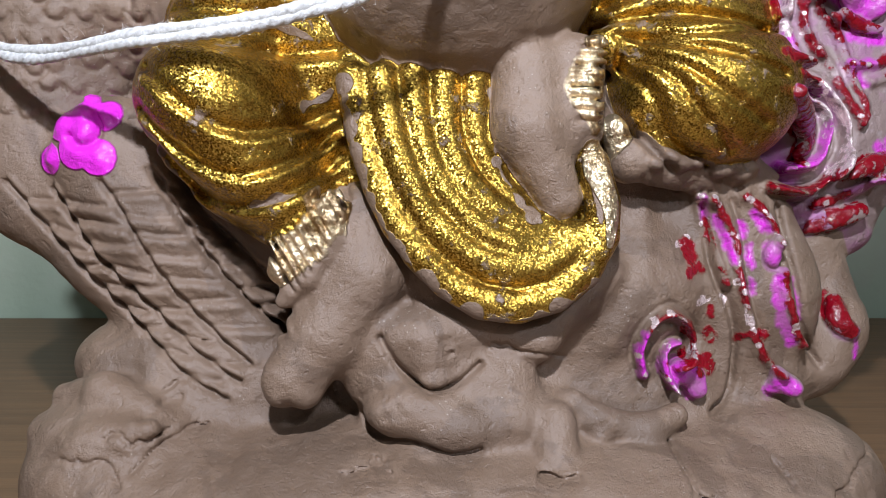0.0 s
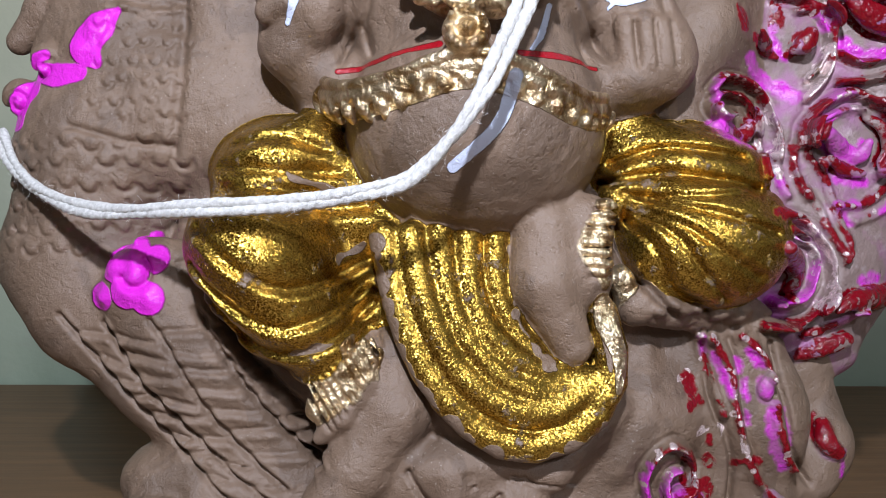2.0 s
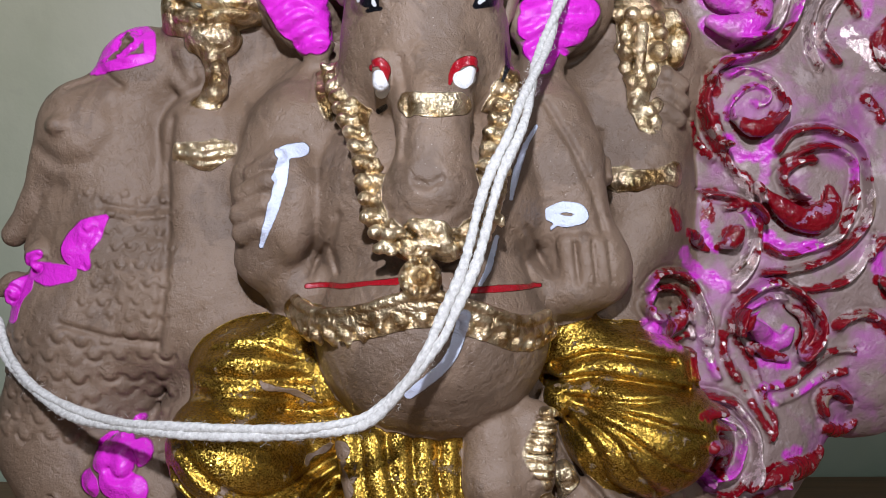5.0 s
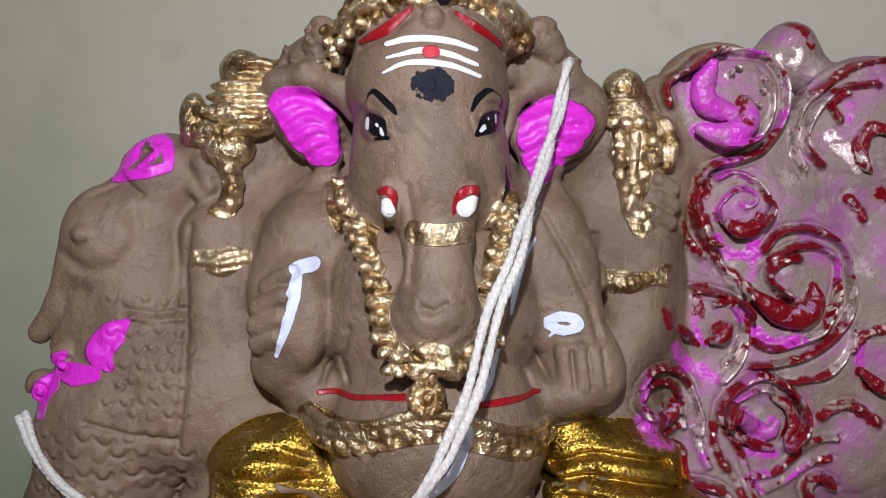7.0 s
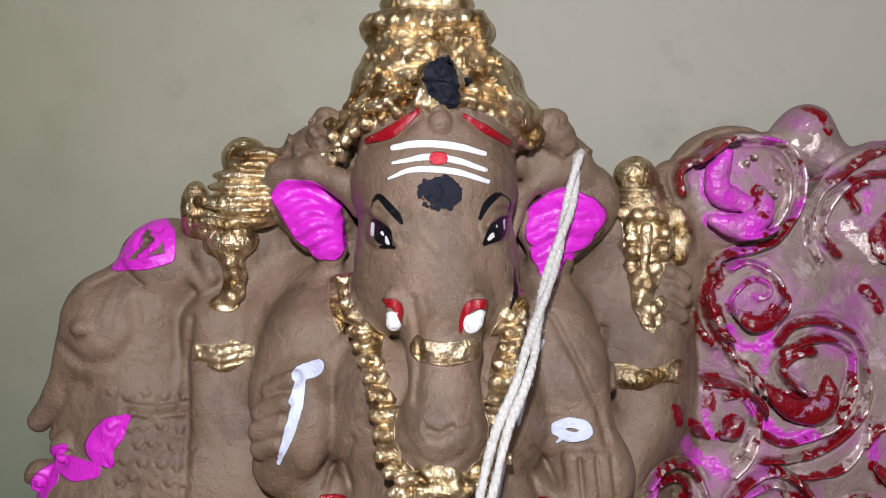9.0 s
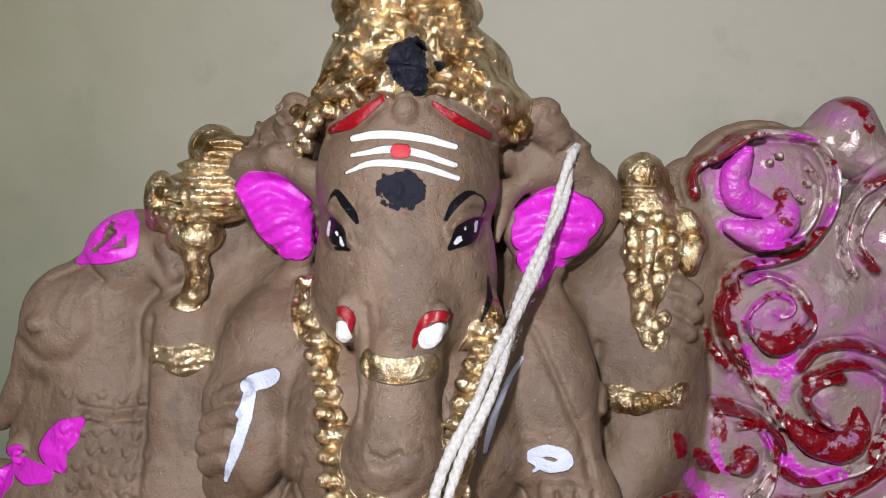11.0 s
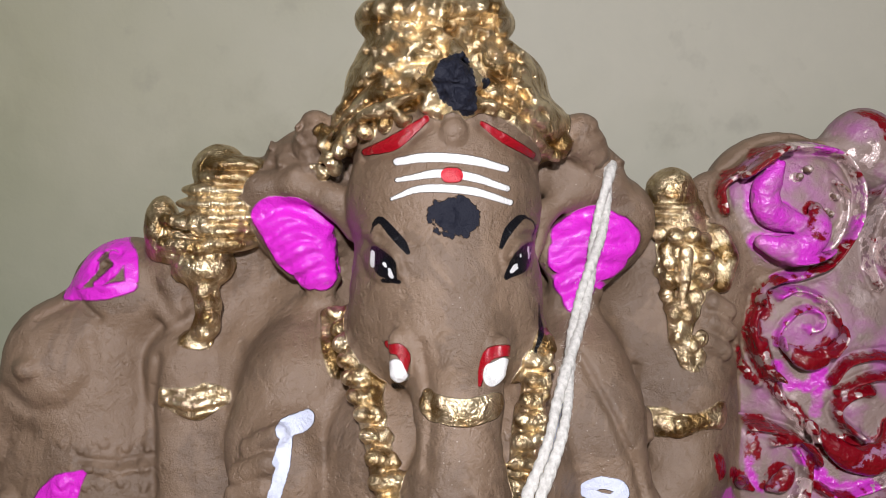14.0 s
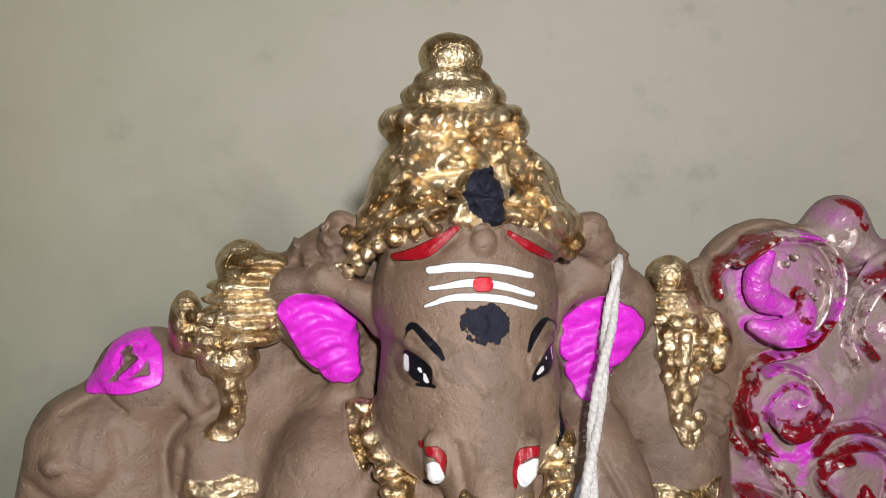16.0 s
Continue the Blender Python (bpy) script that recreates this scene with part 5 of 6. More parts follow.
daub(TAIL['s'], [(12.39, 26.8, 25.60), (12.73, 26.5, 25.41)], 0.12)
rib([(6.39, 23.0, 7.78), (6.53, 22.8, 7.24), (6.70, 22.6, 6.67), (6.86, 22.5, 6.11), (7.02, 22.4, 5.62)], "prrr", 0.09, 0.14, 0.8)
rib([(6.67, 22.3, 7.71), (6.96, 22.2, 7.29), (7.22, 22.2, 6.72), (7.32, 22.2, 6.01), (7.49, 22.1, 5.15), (7.67, 22.2, 4.56), (7.97, 22.4, 3.94), (8.44, 22.5, 3.34)], "rrrrsrr", 0.12, 0.18, 0.8)
daub(TAIL['p'], [(6.77, 22.4, 7.27), (7.02, 22.4, 6.70), (7.20, 22.3, 6.21)], 0.1)
daub(TAIL['p'], [(7.40, 22.5, 7.20), (7.50, 22.4, 6.84)], 0.07)
daub(TAIL['p'], [(7.61, 22.4, 6.62), (7.60, 22.1, 6.03)], 0.07)
daub(TAIL['p'], [(7.63, 22.0, 5.75), (7.68, 22.0, 5.40)], 0.06)
rib([(7.48, 22.3, 7.82), (7.88, 22.2, 7.50), (8.21, 22.3, 7.07), (8.34, 22.4, 6.67)], "rrr", 0.13, 0.18, 0.8)
daub(TAIL['p'], [(7.68, 22.4, 7.42), (8.05, 22.4, 6.99)], 0.12)
leaf([(8.09, 22.3, 6.49), (8.15, 22.3, 6.25)], "p", [0.13, 0.13])
rib([(8.45, 22.3, 5.92), (8.56, 22.2, 5.28), (8.83, 22.4, 4.51), (9.16, 22.6, 4.01)], "rrr", 0.12, 0.2, 0.8)
daub(TAIL['p'], [(8.29, 22.2, 5.71), (8.41, 22.2, 4.84), (8.76, 22.5, 4.20)], 0.17)
daub(TAIL['p'], [(8.77, 22.2, 5.72), (8.88, 22.2, 5.29), (9.02, 22.2, 4.70)], 0.05)
leaf([(10.43, 24.0, 4.96), (10.47, 23.7, 4.47), (10.75, 23.7, 4.22)], "rr", [0.2, 0.26, 0.2])
daub(TAIL['p'], [(10.95, 23.7, 4.25), (10.95, 23.8, 3.46)], 0.08)
daub(TAIL['r'], [(6.07, 22.3, 6.63), (6.15, 22.2, 6.26)], 0.2)
daub(TAIL['r'], [(6.07, 22.0, 5.96), (6.42, 22.1, 6.08)], 0.16)
daub(TAIL['s'], [(5.78, 22.3, 6.59), (6.13, 22.4, 6.77)], 0.06)
daub(TAIL['s'], [(6.29, 22.0, 5.17), (6.58, 22.1, 5.30)], 0.12)
daub(TAIL['s'], [(6.92, 22.2, 5.32), (7.00, 22.2, 5.14)], 0.1)
daub(TAIL['r'], [(6.65, 22.1, 5.08), (6.70, 22.2, 4.82)], 0.09)
daub(TAIL['r'], [(6.66, 22.3, 4.46), (6.73, 22.3, 4.21)], 0.13)
daub(TAIL['r'], [(6.34, 22.2, 3.60), (6.64, 22.3, 3.74), (6.69, 22.2, 3.46)], 0.16)
ridge(curve([(7.02, 22.3, 5.42), (7.30, 22.5, 4.49), (7.39, 22.8, 3.53), (7.26, 22.8, 2.79), (6.79, 22.2, 2.42)], 16), 0.1, -0.22)
ridge(curve([(6.44, 22.9, 7.67), (6.57, 22.7, 6.95), (6.67, 22.3, 6.13), (6.88, 22.2, 5.50)], 16), 0.09, -0.16)
ridge(curve([(7.18, 22.5, 7.70), (7.43, 22.3, 6.85), (7.47, 22.0, 6.03), (7.65, 22.0, 5.18), (7.93, 22.1, 4.43)], 16), 0.08, -0.14)
ridge(curve([(8.39, 22.6, 7.55), (8.59, 22.3, 6.57), (8.81, 22.2, 5.72), (9.08, 22.3, 4.54), (9.87, 23.4, 3.39)], 16), 0.1, -0.2)
daub(TAIL['r'], [(7.41, 22.6, 4.25), (7.69, 22.3, 4.43), (8.10, 22.1, 4.35)], 0.09)
leaf([(8.37, 22.7, 2.94), (8.58, 22.5, 3.10), (8.77, 22.3, 3.04)], "p", [0.16, 0.2, 0.2])
rib([(4.89, 21.8, 3.49), (4.77, 21.7, 4.06), (4.92, 21.5, 4.63), (5.25, 21.5, 4.96), (5.58, 21.6, 5.00), (5.92, 21.6, 4.74), (6.12, 21.9, 4.34), (6.03, 22.0, 3.88), (5.71, 21.8, 3.74)], "pprrrrr", 0.11, 0.2, 0.8)
daub(TAIL['r'], [(5.95, 21.6, 4.69), (6.12, 21.9, 4.26), (5.98, 22.0, 3.85)], 0.17)
rib([(5.63, 21.9, 3.15), (5.40, 21.9, 3.53), (5.36, 21.9, 3.90), (5.47, 21.9, 4.18), (5.77, 22.0, 4.28)], "ppp", 0.09, 0.16, 0.8)
leaf([(5.74, 21.7, 3.60), (6.12, 22.0, 3.40), (6.25, 22.0, 3.08)], "pp", [0.2, 0.26, 0.22])
for x, z in ((10.33, 24.86), (10.58, 25.09), (11.44, 24.3), (11.3, 23.8), (12.0, 17.2), (13.9, 16.6), (14.2, 17.3), (10.6, 15.2), (10.4, 14.9)):
    ell((x, 25.4, z), (0.13, 0.2, 0.12), "silver", 0.1)

# the mouse on the base
ell((-0.42, 20.95, 4.5), (1.35, 0.8, 0.8), k=0.35)
chain([(-0.35, 20.75, 4.4), (-0.2, 20.45, 3.75)], [0.8, 0.42], k=0.3)
ell((-0.55, 20.5, 2.95), (1.3, 0.85, 0.72), k=0.3)
ell((0.25, 20.3, 2.62), (1.0, 0.8, 0.62), k=0.35)
ell((1.45, 20.7, 2.75), (0.95, 0.85, 0.7), k=0.35)
ell((1.0, 21.0, 3.5), (1.2, 0.8, 0.8), k=0.4)
chain([(3.1, 21.0, 2.9), (3.8, 20.9, 2.45), (4.8, 21.0, 2.3), (5.6, 21.3, 2.6)], [0.4, 0.42, 0.38, 0.3], k=0.25)
chain([(2.60, 20.4, 2.60), (2.60, 19.9, 1.95)], [0.55, 0.5], k=0.2)
ridge([(2.12, 19.4, 1.80), (2.54, 19.3, 1.74), (2.95, 19.4, 1.82)], 0.06, -0.12)
ridge(curve([(-1.43, 20.3, 4.6), (-1.1, 20.2, 4.05), (-0.56, 20.0, 3.57), (-0.18, 20.0, 3.46), (0.34, 20.3, 3.6), (0.86, 20.5, 4.0)], 12), 0.09, -0.2, 1.6)
ell((-1.2, 21.5, 3.7), (1.3, 1.0, 1.1), k=0.5)
ell((-1.5, 21.9, 4.9), (1.0, 0.9, 1.0), k=0.5)
ridge(curve([(-2.0, 20.8, 2.9), (-1.71, 20.5, 2.39), (-1.27, 20.1, 2.26), (-0.56, 19.8, 2.33), (0.2, 19.6, 2.09), (0.83, 19.7, 2.2)], 12), 0.09, -0.12, 1.6)
ell((-0.2, 20.35, 5.05), (0.11, 0.12, 0.1), k=0.05)
for i in range(7):
    ridge([(0.05 + 0.09 * (i % 3) + rng.uniform(-0.05, 0.05), 20.3, 4.62 - 0.13 * (i // 2) + rng.uniform(-0.05, 0.05))], 0.06, -0.08, 1.2)

# scales on the breast, barbs on the wing
for i in range(8):
    for j in range(5):
        q = (-10.3 + 0.56 * j + 0.28 * (i % 2) + rng.uniform(-0.1, 0.1), 24.4, 17.3 - 0.52 * i + rng.uniform(-0.1, 0.1))
        arc = [(q[0] + 0.17 * math.cos(b), q[1], q[2] + 0.15 * math.sin(b)) for b in np.linspace(-3.1, 0.0, 6)]
        ridge([q], 0.17, 0.05)
        ridge(arc, 0.06, rng.uniform(-0.08, -0.03))
for i in range(6):
    for j in range(8):
        q = (-13.2 + 0.72 * j + 0.36 * (i % 2) + rng.uniform(-0.14, 0.14), 23.6, 13.0 - 0.6 * i + rng.uniform(-0.12, 0.12))
        if q[0] > -7.6 or abs(q[0] + 8.9) + abs(q[2] - 9.4) < 1.1:
            continue
        arc = [(q[0] + 0.26 * math.cos(b), q[1], q[2] + 0.22 * math.sin(b)) for b in np.linspace(-3.1, 0.0, 7)]
        ridge([q], 0.24, 0.07, 3)
        ridge(arc, 0.07, rng.uniform(-0.11, -0.03), 3)
ridge([(-9.82, 24.2, 17.03), (-8.83, 24.2, 16.88), (-7.89, 24.4, 16.99)], 0.1, -0.1)
ridge([(-9.66, 24.2, 16.79), (-8.84, 24.2, 16.64), (-7.89, 24.4, 16.75)], 0.1, 0.1)
ridge([(-11.04, 24.2, 13.44), (-9.55, 24.2, 13.02), (-8.10, 24.4, 12.85)], 0.1, -0.12)
ridge([(-7.86, 24.6, 16.75), (-7.80, 24.6, 14.72), (-8.07, 24.6, 12.67)], 0.16, -0.16)
ridge([(-7.77, 25, 19.69), (-7.96, 25, 18.33), (-7.88, 25, 16.96)], 0.16, -0.16)
quills = ([(-11.28, 24.6, 8.14), (-10.13, 24, 6.90), (-8.67, 23.6, 5.52), (-6.62, 23, 3.65), (-5.30, 22.6, 2.86)], [(-9.95, 23.6, 7.96), (-8.86, 23.4, 6.55), (-7.62, 23, 5.37), (-6.26, 22.8, 4.13), (-5.01, 22.4, 3.30)],
          [(-8.41, 22.8, 8.16), (-7.69, 22.6, 7.09), (-6.88, 22.6, 5.75), (-5.88, 22.5, 4.65), (-4.75, 22.3, 3.68)], [(-7.21, 22.2, 8.47), (-6.47, 22.2, 7.30), (-5.74, 22.2, 6.22), (-4.79, 22.1, 5.14), (-3.95, 22, 4.45)],
          [(-6.69, 22.2, 8.47), (-6.00, 22.2, 7.37), (-5.07, 22.2, 6.39), (-4.23, 22.1, 5.56), (-3.67, 22, 4.74)])
quills = [np.array(curve(q, 24)) for q in quills]
for q in quills:
    ridge([tuple(p) for p in q], 0.09, -0.2, 3)
    ridge([(x + 0.14, y, z + 0.07) for x, y, z in q], 0.1, 0.06, 3)
for a, b in zip(quills, quills[1:]):
    z = min(a[0][2], b[0][2]) - rng.uniform(0.1, 0.3)
    while z > max(a[-1][2], b[-1][2]):
        slope = rng.uniform(-0.25, 0.12)
        ax, bx = [np.interp(-z, -q[:, 2], q[:, 0]) for q in (a, b)]
        y = float(np.interp(-z, -a[:, 2], a[:, 1]))
        e, f = np.array((ax + 0.05, y, z + 0.04)), np.array((bx - 0.06, y - 0.3, z + slope))
        m = e + (f - e) * rng.uniform(0.35, 0.6) + (0, 0, rng.uniform(-0.08, 0.02))
        ridge(curve([tuple(e), tuple(m), tuple(f)], 8), rng.uniform(0.06, 0.09), rng.uniform(-0.12, -0.06), 3)
        ridge([tuple(e + (f - e) * 0.25 - (0, 0, 0.2)), tuple(f - (0, 0, 0.2))], 0.13, 0.08, 3)
        z -= rng.uniform(0.44, 0.62)
# folds in the gold cloth
for line, w, h in (([(-6.60, 20.5, 10.74), (-5.48, 19.5, 9.79), (-4.40, 19.5, 9.29), (-3.27, 20, 9.52), (-2.52, 21, 9.90)], 0.13, -0.28), ([(-6.84, 20.5, 9.86), (-5.77, 20, 8.84), (-4.53, 20, 8.35), (-3.28, 20, 8.72), (-2.53, 21, 9.38)], 0.12, -0.26),
             ([(-6.64, 20.5, 9.11), (-5.55, 20.5, 7.96), (-4.30, 20, 7.66), (-3.17, 20, 8.10), (-2.40, 21, 8.80)], 0.12, -0.26), ([(-5.80, 20.5, 8.03), (-4.54, 20.5, 7.07), (-3.39, 20.5, 7.32), (-2.54, 21, 8.21)], 0.1, -0.1),
             ([(-6.25, 21, 11.56), (-4.47, 20.5, 11.17), (-2.57, 21.5, 11.24)], 0.16, -0.3), ([(-5.94, 21.5, 12.86), (-4.73, 21.5, 13.02), (-3.66, 21.5, 12.72)], 0.12, -0.22), ([(-6.40, 21.5, 12.25), (-5.03, 21.5, 12.18), (-3.21, 21.5, 12.11)], 0.12, -0.2)):
    line = curve(line, 12)
    ridge(line, w * 1.15, h * 0.6, 3.2)
    ridge([(x, y, z - 0.26) for x, y, z in line], w * 1.5, 0.08, 3.2)
for line in ([(4.15, 21, 11.05), (4.83, 20.8, 10.26), (5.29, 21, 9.25), (6.37, 21.5, 8.61)], [(4.21, 21, 11.37), (5.54, 20.6, 10.75), (6.73, 21.5, 9.93), (7.44, 22, 9.56)], [(4.08, 21, 11.62), (5.88, 21, 11.56), (8.10, 22.5, 11.78)],
             [(3.90, 21, 10.41), (4.51, 21, 9.38), (5.43, 21.5, 8.47)], [(4.21, 21, 11.18), (5.26, 21, 10.60), (5.93, 21, 9.64), (6.76, 21.5, 8.94)], [(4.34, 21, 11.53), (6.15, 21, 11.18), (7.82, 22, 10.64)]):
    line = curve(line, 12)
    ridge(line, 0.11, -0.14, 3.2)
    ridge([(x + 0.14, y, z + 0.14) for x, y, z in line], 0.15, 0.06, 3.2)
for line in ([(3.94, 22, 12.40), (5.20, 22, 12.80), (7.26, 22.5, 12.54)], [(3.79, 22, 11.93), (5.26, 21.5, 12.14), (7.61, 22, 11.79)]):
    ridge(curve(line, 10), 0.12, -0.24, 3.2)
stroke("brass", [(3.4, 20.7, 8.9), (3.5, 20.5, 8.4), (3.75, 20.2, 7.6), (3.7, 20.2, 6.8)], [0.25, 0.3, 0.2, 0.08])
stroke("bare", [(3.3, 20.4, 8.6), (3.45, 20.4, 8.0), (3.5, 20.2, 7.3)], [0.1, 0.12, 0.05])
# worn edges of the gold where the clay shows through
edge = curve([(-2.31, 20.9, 10.53), (-1.93, 20.4, 8.73), (-1.10, 20.1, 6.90), (0.39, 20, 5.39), (2.03, 20, 5.18), (3.38, 20.2, 5.94)], 60)
stroke("bare", [(x + rng.uniform(-0.05, 0.05), y, z + rng.uniform(-0.05, 0.05)) for x, y, z in edge], [abs(rng.gauss(0.05, 0.09)) for q in edge])
edge = curve([(1.07, 20.7, 10.38), (1.23, 20.6, 8.73), (1.68, 20.6, 7.83), (2.14, 20.6, 7.32)], 24)
stroke("bare", [(x + rng.uniform(-0.05, 0.05), y, z) for x, y, z in edge], [abs(rng.gauss(0.03, 0.07)) for q in edge])
edge = curve([(-6.78, 20.5, 9.49), (-6.31, 20.5, 8.35), (-5.31, 20.5, 7.32), (-4.04, 20.5, 6.81)], 30)
stroke("bare", [(x, y, z + rng.uniform(-0.06, 0.06)) for x, y, z in edge], [abs(rng.gauss(0.03, 0.08)) for q in edge])
for line in ([(-4.67, 21.5, 12.09), (-2.96, 21.5, 11.50)], [(-3.27, 20, 9.83), (-2.58, 20.5, 10.36)], [(-4.30, 20, 7.66), (-3.29, 20, 7.91)], [(-2.36, 20.5, 7.19), (-1.58, 20.3, 6.82)]):
    stroke("bare", [(x + rng.uniform(-0.1, 0.1), y, z + rng.uniform(-0.06, 0.06)) for x, y, z in curve(line, 6)], [0.03, 0.1, 0.06, 0.12, 0.08, 0.02])


def sculpt():
    """Joins all solids into one skin and carries the paint on it as distances to the painted areas."""
    xs, ys, zs = [np.arange(LOW[i], HIGH[i], STEP[i]).astype(np.float32) for i in range(3)]
    axes = (xs, ys, zs)
    field = np.full((len(xs), len(ys), len(zs)), 1.0, np.float32)

    def window(low, high, margin):
        s = []
        for ax, lo, hi in zip(axes, low, high):
            i, j = np.searchsorted(ax, lo - margin), np.searchsorted(ax, hi + margin)
            s.append(slice(int(i), int(j)))
        return tuple(s)

    def grids(s):
        return xs[s[0]][:, None, None], ys[s[1]][None, :, None], zs[s[2]][None, None, :]

    for f, low, high, k, paint in solids:
        s = window(low, high, max(k, 0.15) + 0.15)
        if min(q.stop - q.start for q in s) <= 0:
            continue
        d, old = f(*grids(s)).astype(np.float32), field[s]
        h = np.clip(0.5 + 0.5 * (old - d) / k, 0, 1)
        field[s] = old + (d - old) * h - k * h * (1 - h)
    for p, w, h, deep in reliefs:
        s = window(p.min(0) - [2.6 * w, deep, 2.6 * w], p.max(0) + [2.6 * w, deep, 2.6 * w], 0)
        if min(q.stop - q.start for q in s) <= 0:
            continue
        x, y, z = grids(s)
        d = flat_distance(x[:, 0], z[:, 0], p)
        bump = (h * np.exp(-(d / w) ** 2)).astype(np.float32)[:, None, :]
        fade = np.clip((deep - np.abs(y - p[:, 1].mean())) * 2, 0, 1)
        field[s] -= bump * fade
    field[:, :, zs < 0] = np.maximum(field[:, :, zs < 0], 0.3)

    inside = field < 0
    nx, ny, nz = [n - 1 for n in field.shape]
    count = np.zeros((nx, ny, nz), np.uint8)
    corners = [(i, j, k) for i in (0, 1) for j in (0, 1) for k in (0, 1)]
    for i, j, k in corners:
        count += inside[i:i + nx, j:j + ny, k:k + nz]
    cell = np.flatnonzero((count > 0) & (count < 8))
    del count
    ci, cj, ck = np.unravel_index(cell, (nx, ny, nz))
    value = {c: field[ci + c[0], cj + c[1], ck + c[2]] for c in corners}
    total, hits = np.zeros((len(cell), 3), np.float32), np.zeros(len(cell), np.float32)
    for a in corners:
        for axis in range(3):
            if a[axis]:
                continue
            b = tuple(1 if q == axis else a[q] for q in range(3))
            va, vb = value[a], value[b]
            cross = (va < 0) != (vb < 0)
            t = np.where(cross, va / np.where(cross, va - vb, 1), 0)
            for q in range(3):
                total[:, q] += np.where(cross, a[q] + (t if q == axis else 0), 0)
            hits += cross
    local = total / hits[:, None]
    verts = np.stack([LOW[q] + (c + local[:, q]) * STEP[q] for q, c in enumerate((ci, cj, ck))], 1)
    verts[:, 2] = np.maximum(verts[:, 2], 0.0)

    faces = []
    for axis in range(3):
        u, v = (axis + 1) % 3, (axis + 2) % 3
        lo, hi = [slice(None)] * 3, [slice(None)] * 3
        lo[axis], hi[axis] = slice(0, -1), slice(1, None)
        a, b = inside[tuple(lo)], inside[tuple(hi)]
        e = np.stack(np.nonzero(a != b), 1)
        e = e[(e[:, u] > 0) & (e[:, v] > 0) & (e[:, u] < (nx, ny, nz)[u]) & (e[:, v] < (nx, ny, nz)[v])]
        out = a[tuple(e.T)]
        ring = []
        for du, dv in ((1, 1), (0, 1), (0, 0), (1, 0)):
            q = e.copy()
            q[:, u] -= du
            q[:, v] -= dv
            ring.append(np.searchsorted(cell, np.ravel_multi_index(q.T, (nx, ny, nz))))
        ring = np.stack(ring, 1)
        ring[~out] = ring[~out][:, ::-1]
        faces.append(ring)
    faces = np.concatenate(faces)
    del field, inside

    # which solid owns each point of the skin; the points are sorted by x
    def close(low, high, margin):
        i = np.searchsorted(ci, int((low[0] - margin - LOW[0]) / STEP[0]) - 1)
        j = np.searchsorted(ci, int((high[0] + margin - LOW[0]) / STEP[0]) + 1)
        q = verts[i:j]
        return i + np.flatnonzero((q[:, 1] > low[1] - margin) & (q[:, 1] < high[1] + margin) & (q[:, 2] > low[2] - margin) & (q[:, 2] < high[2] + margin))

    own = {}
    for f, low, high, k, paint in solids:
        near = close(low, high, 0.4)
        if len(near):
            d = own.setdefault(paint, np.full(len(verts), 0.6, np.float32))
            q = verts[near]
            d[near] = np.minimum(d[near], f(q[:, 0], q[:, 1], q[:, 2]))
    marks = {}
    for paint in own:
        if paint != "clay":
            rest = np.minimum.reduce([own[q] for q in own if q != paint])
            marks[paint] = np.maximum((own[paint] - rest) * 0.5, own[paint] * 1.6 + 0.02 if paint == "pink" else own[paint] - 0.48)
    for paint, p, w, deep in strokes:
        reach = w.max() + 0.3
        low, high = p.min(0) - [reach, deep, reach], p.max(0) + [reach, deep, reach]
        near = close(low, high, 0.0)
        d = marks.setdefault(paint, np.full(len(verts), 0.3, np.float32))
        if len(near):
            d[near] = np.minimum(d[near], flat_distance(verts[near, 0], verts[near, 2], p, w))

    me = bpy.data.meshes.new("statue")
    me.vertices.add(len(verts))
    me.vertices.foreach_set("co", (verts * 0.01).astype(np.float32).ravel())
    me.loops.add(faces.size)
    me.loops.foreach_set("vertex_index", faces.astype(np.int32).ravel())
    me.polygons.add(len(faces))
    me.polygons.foreach_set("loop_start", np.arange(0, faces.size, 4, dtype=np.int32))
    me.polygons.foreach_set("use_smooth", np.ones(len(faces), bool))
    for paint in PAINTS:
        layer = me.attributes.new(paint, "FLOAT", "POINT")
        d = marks.get(paint)
        layer.data.foreach_set("value", np.clip(d if d is not None else np.full(len(verts), 0.3), -0.3, 0.3).astype(np.float32))
    me.update(calc_edges=True)
    # uneven, hand-pressed skin
    normal = np.empty(len(verts) * 3, np.float32)
    me.vertices.foreach_get("normal", normal)
    shift = np.array([0.030 * noise.noise(Vector(v) * 1.1) + 0.018 * noise.noise(Vector(v) * 3.1) for v in verts.tolist()], np.float32)
    lumpy = verts + normal.reshape(-1, 3) * shift[:, None]
    lumpy[:, 2] = np.maximum(lumpy[:, 2], 0.0)
    me.vertices.foreach_set("co", (lumpy * 0.01).astype(np.float32).ravel())
    me.update()
    me.validate()
    me.materials.append(painted_clay())
    return new("statue", me)


PAINTS = ("panel", "gold", "brass", "pink", "rose", "redridge", "silver", "red", "paste", "white", "dot", "black", "soot", "gleam", "iris", "glint", "bare")
tagged(sculpt(), "brown clay statue with gold, pink and red paint on table", "statue")


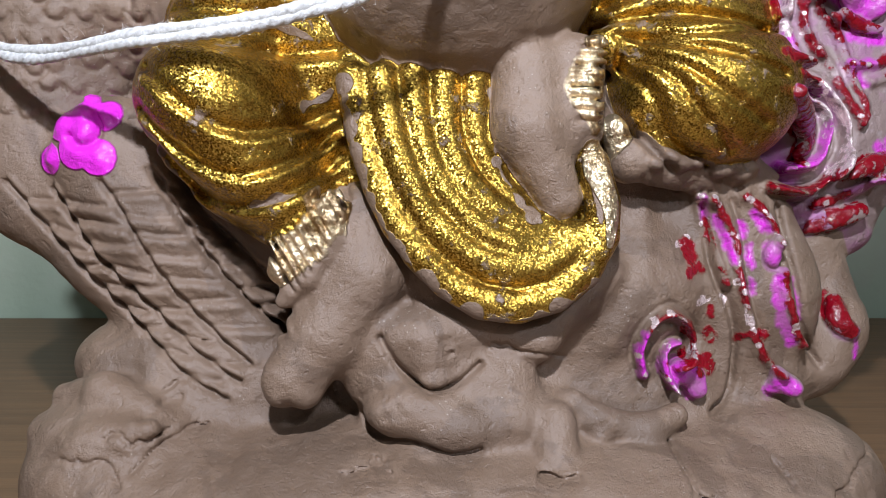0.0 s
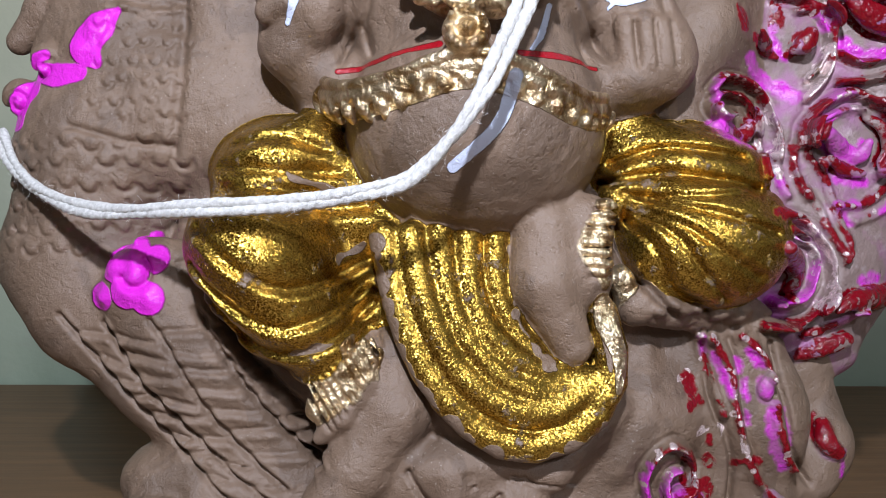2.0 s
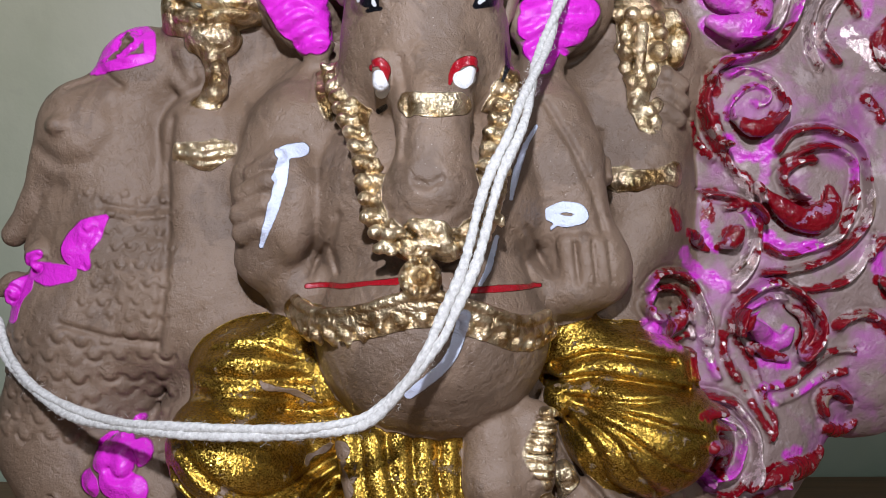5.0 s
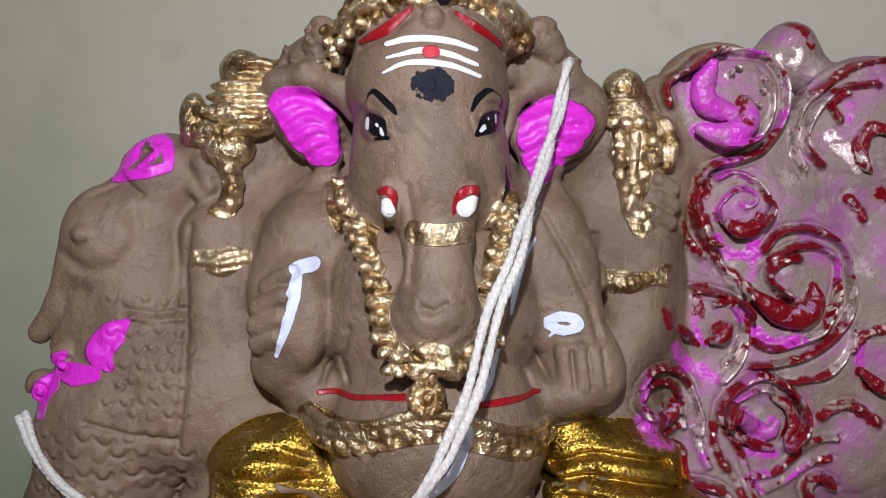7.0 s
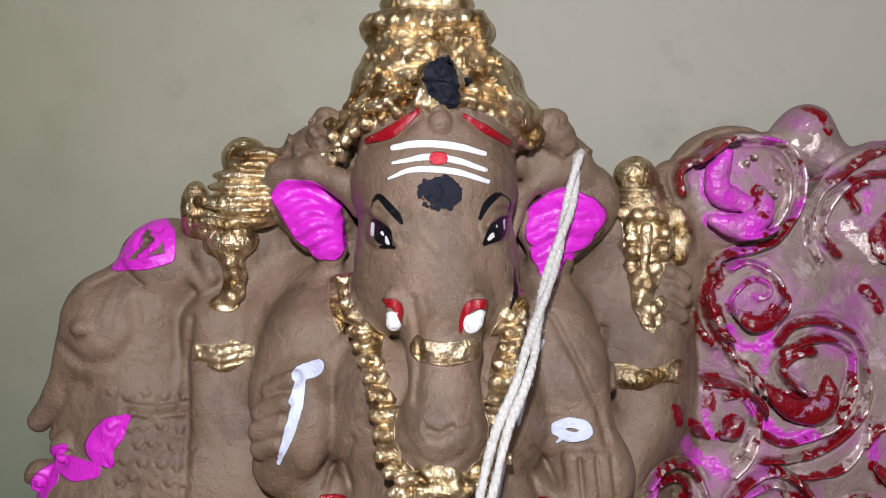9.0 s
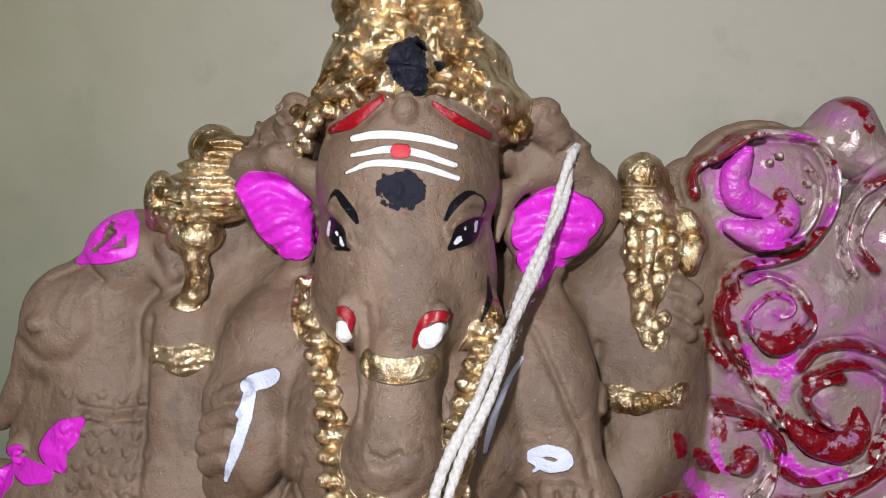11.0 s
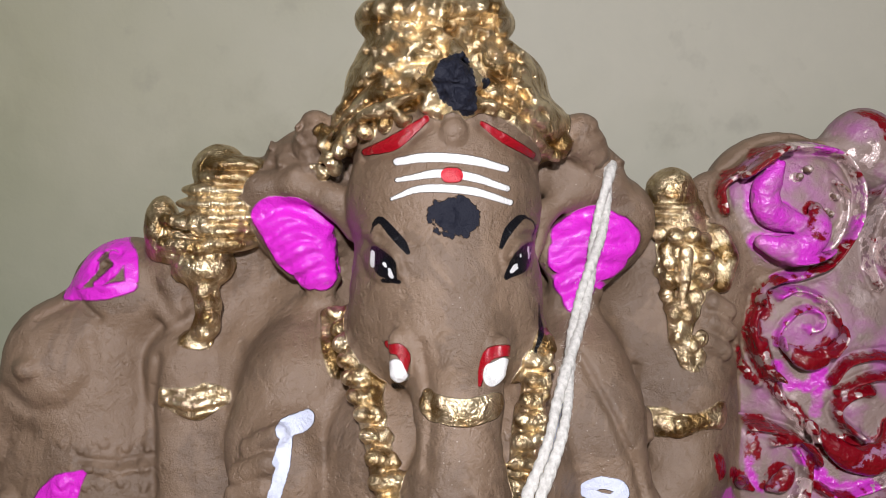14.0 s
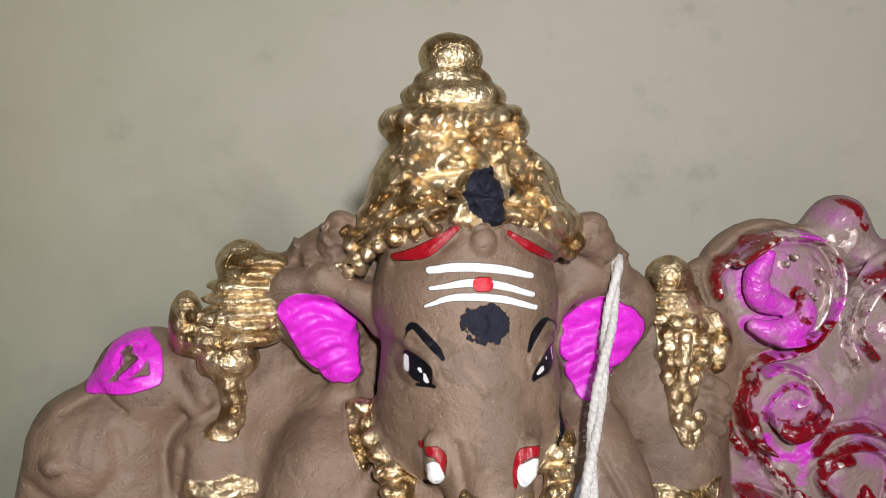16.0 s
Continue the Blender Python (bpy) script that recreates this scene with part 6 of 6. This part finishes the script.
# ---- the cotton cord ----
def strand(path, radius, pitch, phase, parent):
    """One twisted strand: a lobed section that turns as it runs along the path."""
    p = np.array(path)
    n, ring = len(p), 15
    run = np.concatenate([[0], np.cumsum(np.linalg.norm(np.diff(p, axis=0), axis=1))])
    tan = np.gradient(p, axis=0)
    tan /= np.linalg.norm(tan, axis=1)[:, None]
    side = np.cross(tan, (0.13, 1.0, 0.07))
    side /= np.linalg.norm(side, axis=1)[:, None]
    up = np.cross(side, tan)
    verts, faces = [], []
    for i in range(n):
        r = radius * (1 + 0.10 * math.sin(run[i] * 1.9 + phase) + 0.05 * math.sin(run[i] * 6.1 + 2 * phase))
        for q in range(ring):
            b = 2 * math.pi * q / ring
            w = r * (0.84 + 0.20 * abs(math.cos(1.5 * (b - phase - 2 * math.pi * run[i] / pitch))) + 0.03 * math.sin(9 * b + 31 * run[i]))
            verts.append(tuple((p[i] + w * (math.cos(b) * side[i] + math.sin(b) * up[i])) * 0.01))
    for i in range(n - 1):
        for q in range(ring):
            a, b = i * ring + q, i * ring + (q + 1) % ring
            faces.append((a, b, b + ring, a + ring))
    faces.append(tuple(range(ring))[::-1])
    faces.append(tuple((n - 1) * ring + q for q in range(ring)))
    me = bpy.data.meshes.new("strand")
    me.from_pydata(verts, [], faces)
    me.polygons.foreach_set("use_smooth", [True] * len(me.polygons))
    ob = new("strand", me)
    ob.parent = parent
    return ob


def build_cord():
    route = [(4.71, 25.2, 25.30), (4.51, 24.2, 24.91), (4.22, 23.8, 23.56), (3.59, 22.5, 21.96), (2.94, 21, 20.49), (2.35, 19.4, 19.03), (1.68, 18.6, 17.65), (1.09, 17.7, 15.71),
             (0.55, 17.5, 14.48), (0.17, 17.4, 13.71), (-0.52, 17.5, 12.74), (-1.36, 17.7, 11.94), (-2.42, 17.9, 11.63), (-3.95, 18.5, 11.40), (-6.62, 19.5, 11.23), (-9.35, 21.3, 11.12),
             (-11.32, 22.8, 11.53), (-12.80, 24.2, 12.33), (-13.76, 25.4, 13.30)]
    path = np.array(curve(route, 1000))
    cord = tagged(new("cord"), "white twisted cotton cord draped over the clay statue", "cord")
    mat = cotton()
    # two strands side by side over the chest, one above the other to the side, twisted together at the shoulder
    z = path[:, 2]
    upright = np.clip((z - 11.6) / 2.5, 0, 1)
    turn = np.where(z > 19.5, (z - 19.5) * 1.5, 0.0)
    gap = 0.15 - 0.05 * np.clip((z - 19.5) / 1.0, 0, 1) - 0.065 * (1 - upright)
    apart = np.stack([gap * np.cos(turn) * upright, gap * (np.sin(turn) + 0.15 * (1 - upright)), gap * (1 - upright)], 1)
    wave = np.sin(np.linspace(0, 40, len(path)))[:, None] * np.array((0.02, 0.015, 0.02))
    for sign, pitch, phase in ((-1, 0.95, 0.0), (1, 0.88, 1.3)):
        ob = strand(path + sign * (apart + wave), 0.128, pitch, phase, cord)
        ob.data.materials.append(mat)
    # loose fibres
    rnd = random.Random(9)
    verts, faces = [], []
    for i in range(2400):
        c = Vector(path[rnd.randrange(3, len(path) - 3)]) + Vector([rnd.uniform(-0.22, 0.22) for q in range(3)])
        d = Vector([rnd.gauss(0, 1) for q in range(3)]).normalized() * rnd.uniform(0.06, 0.22)
        e = Vector([rnd.gauss(0, 1) for q in range(3)]) * 0.05
        side = d.cross(Vector((0, 1, 0))).normalized() * 0.002
        base = len(verts)
        for s in (0, 0.5, 1):
            m = c + d * s + e * math.sin(math.pi * s)
            verts += [tuple((m + side) * 0.01), tuple((m - side) * 0.01), tuple((m + Vector((0, 0.003, 0))) * 0.01)]
        for k in (0, 3):
            for q in range(3):
                faces.append((base + k + q, base + k + (q + 1) % 3, base + k + 3 + (q + 1) % 3, base + k + 3 + q))
    me = bpy.data.meshes.new("fuzz")
    me.from_pydata(verts, [], faces)
    me.materials.append(mat)
    fuzz = tagged(new("fuzz", me), kind="stuff")
    fuzz.parent = cord
    return cord


build_cord()
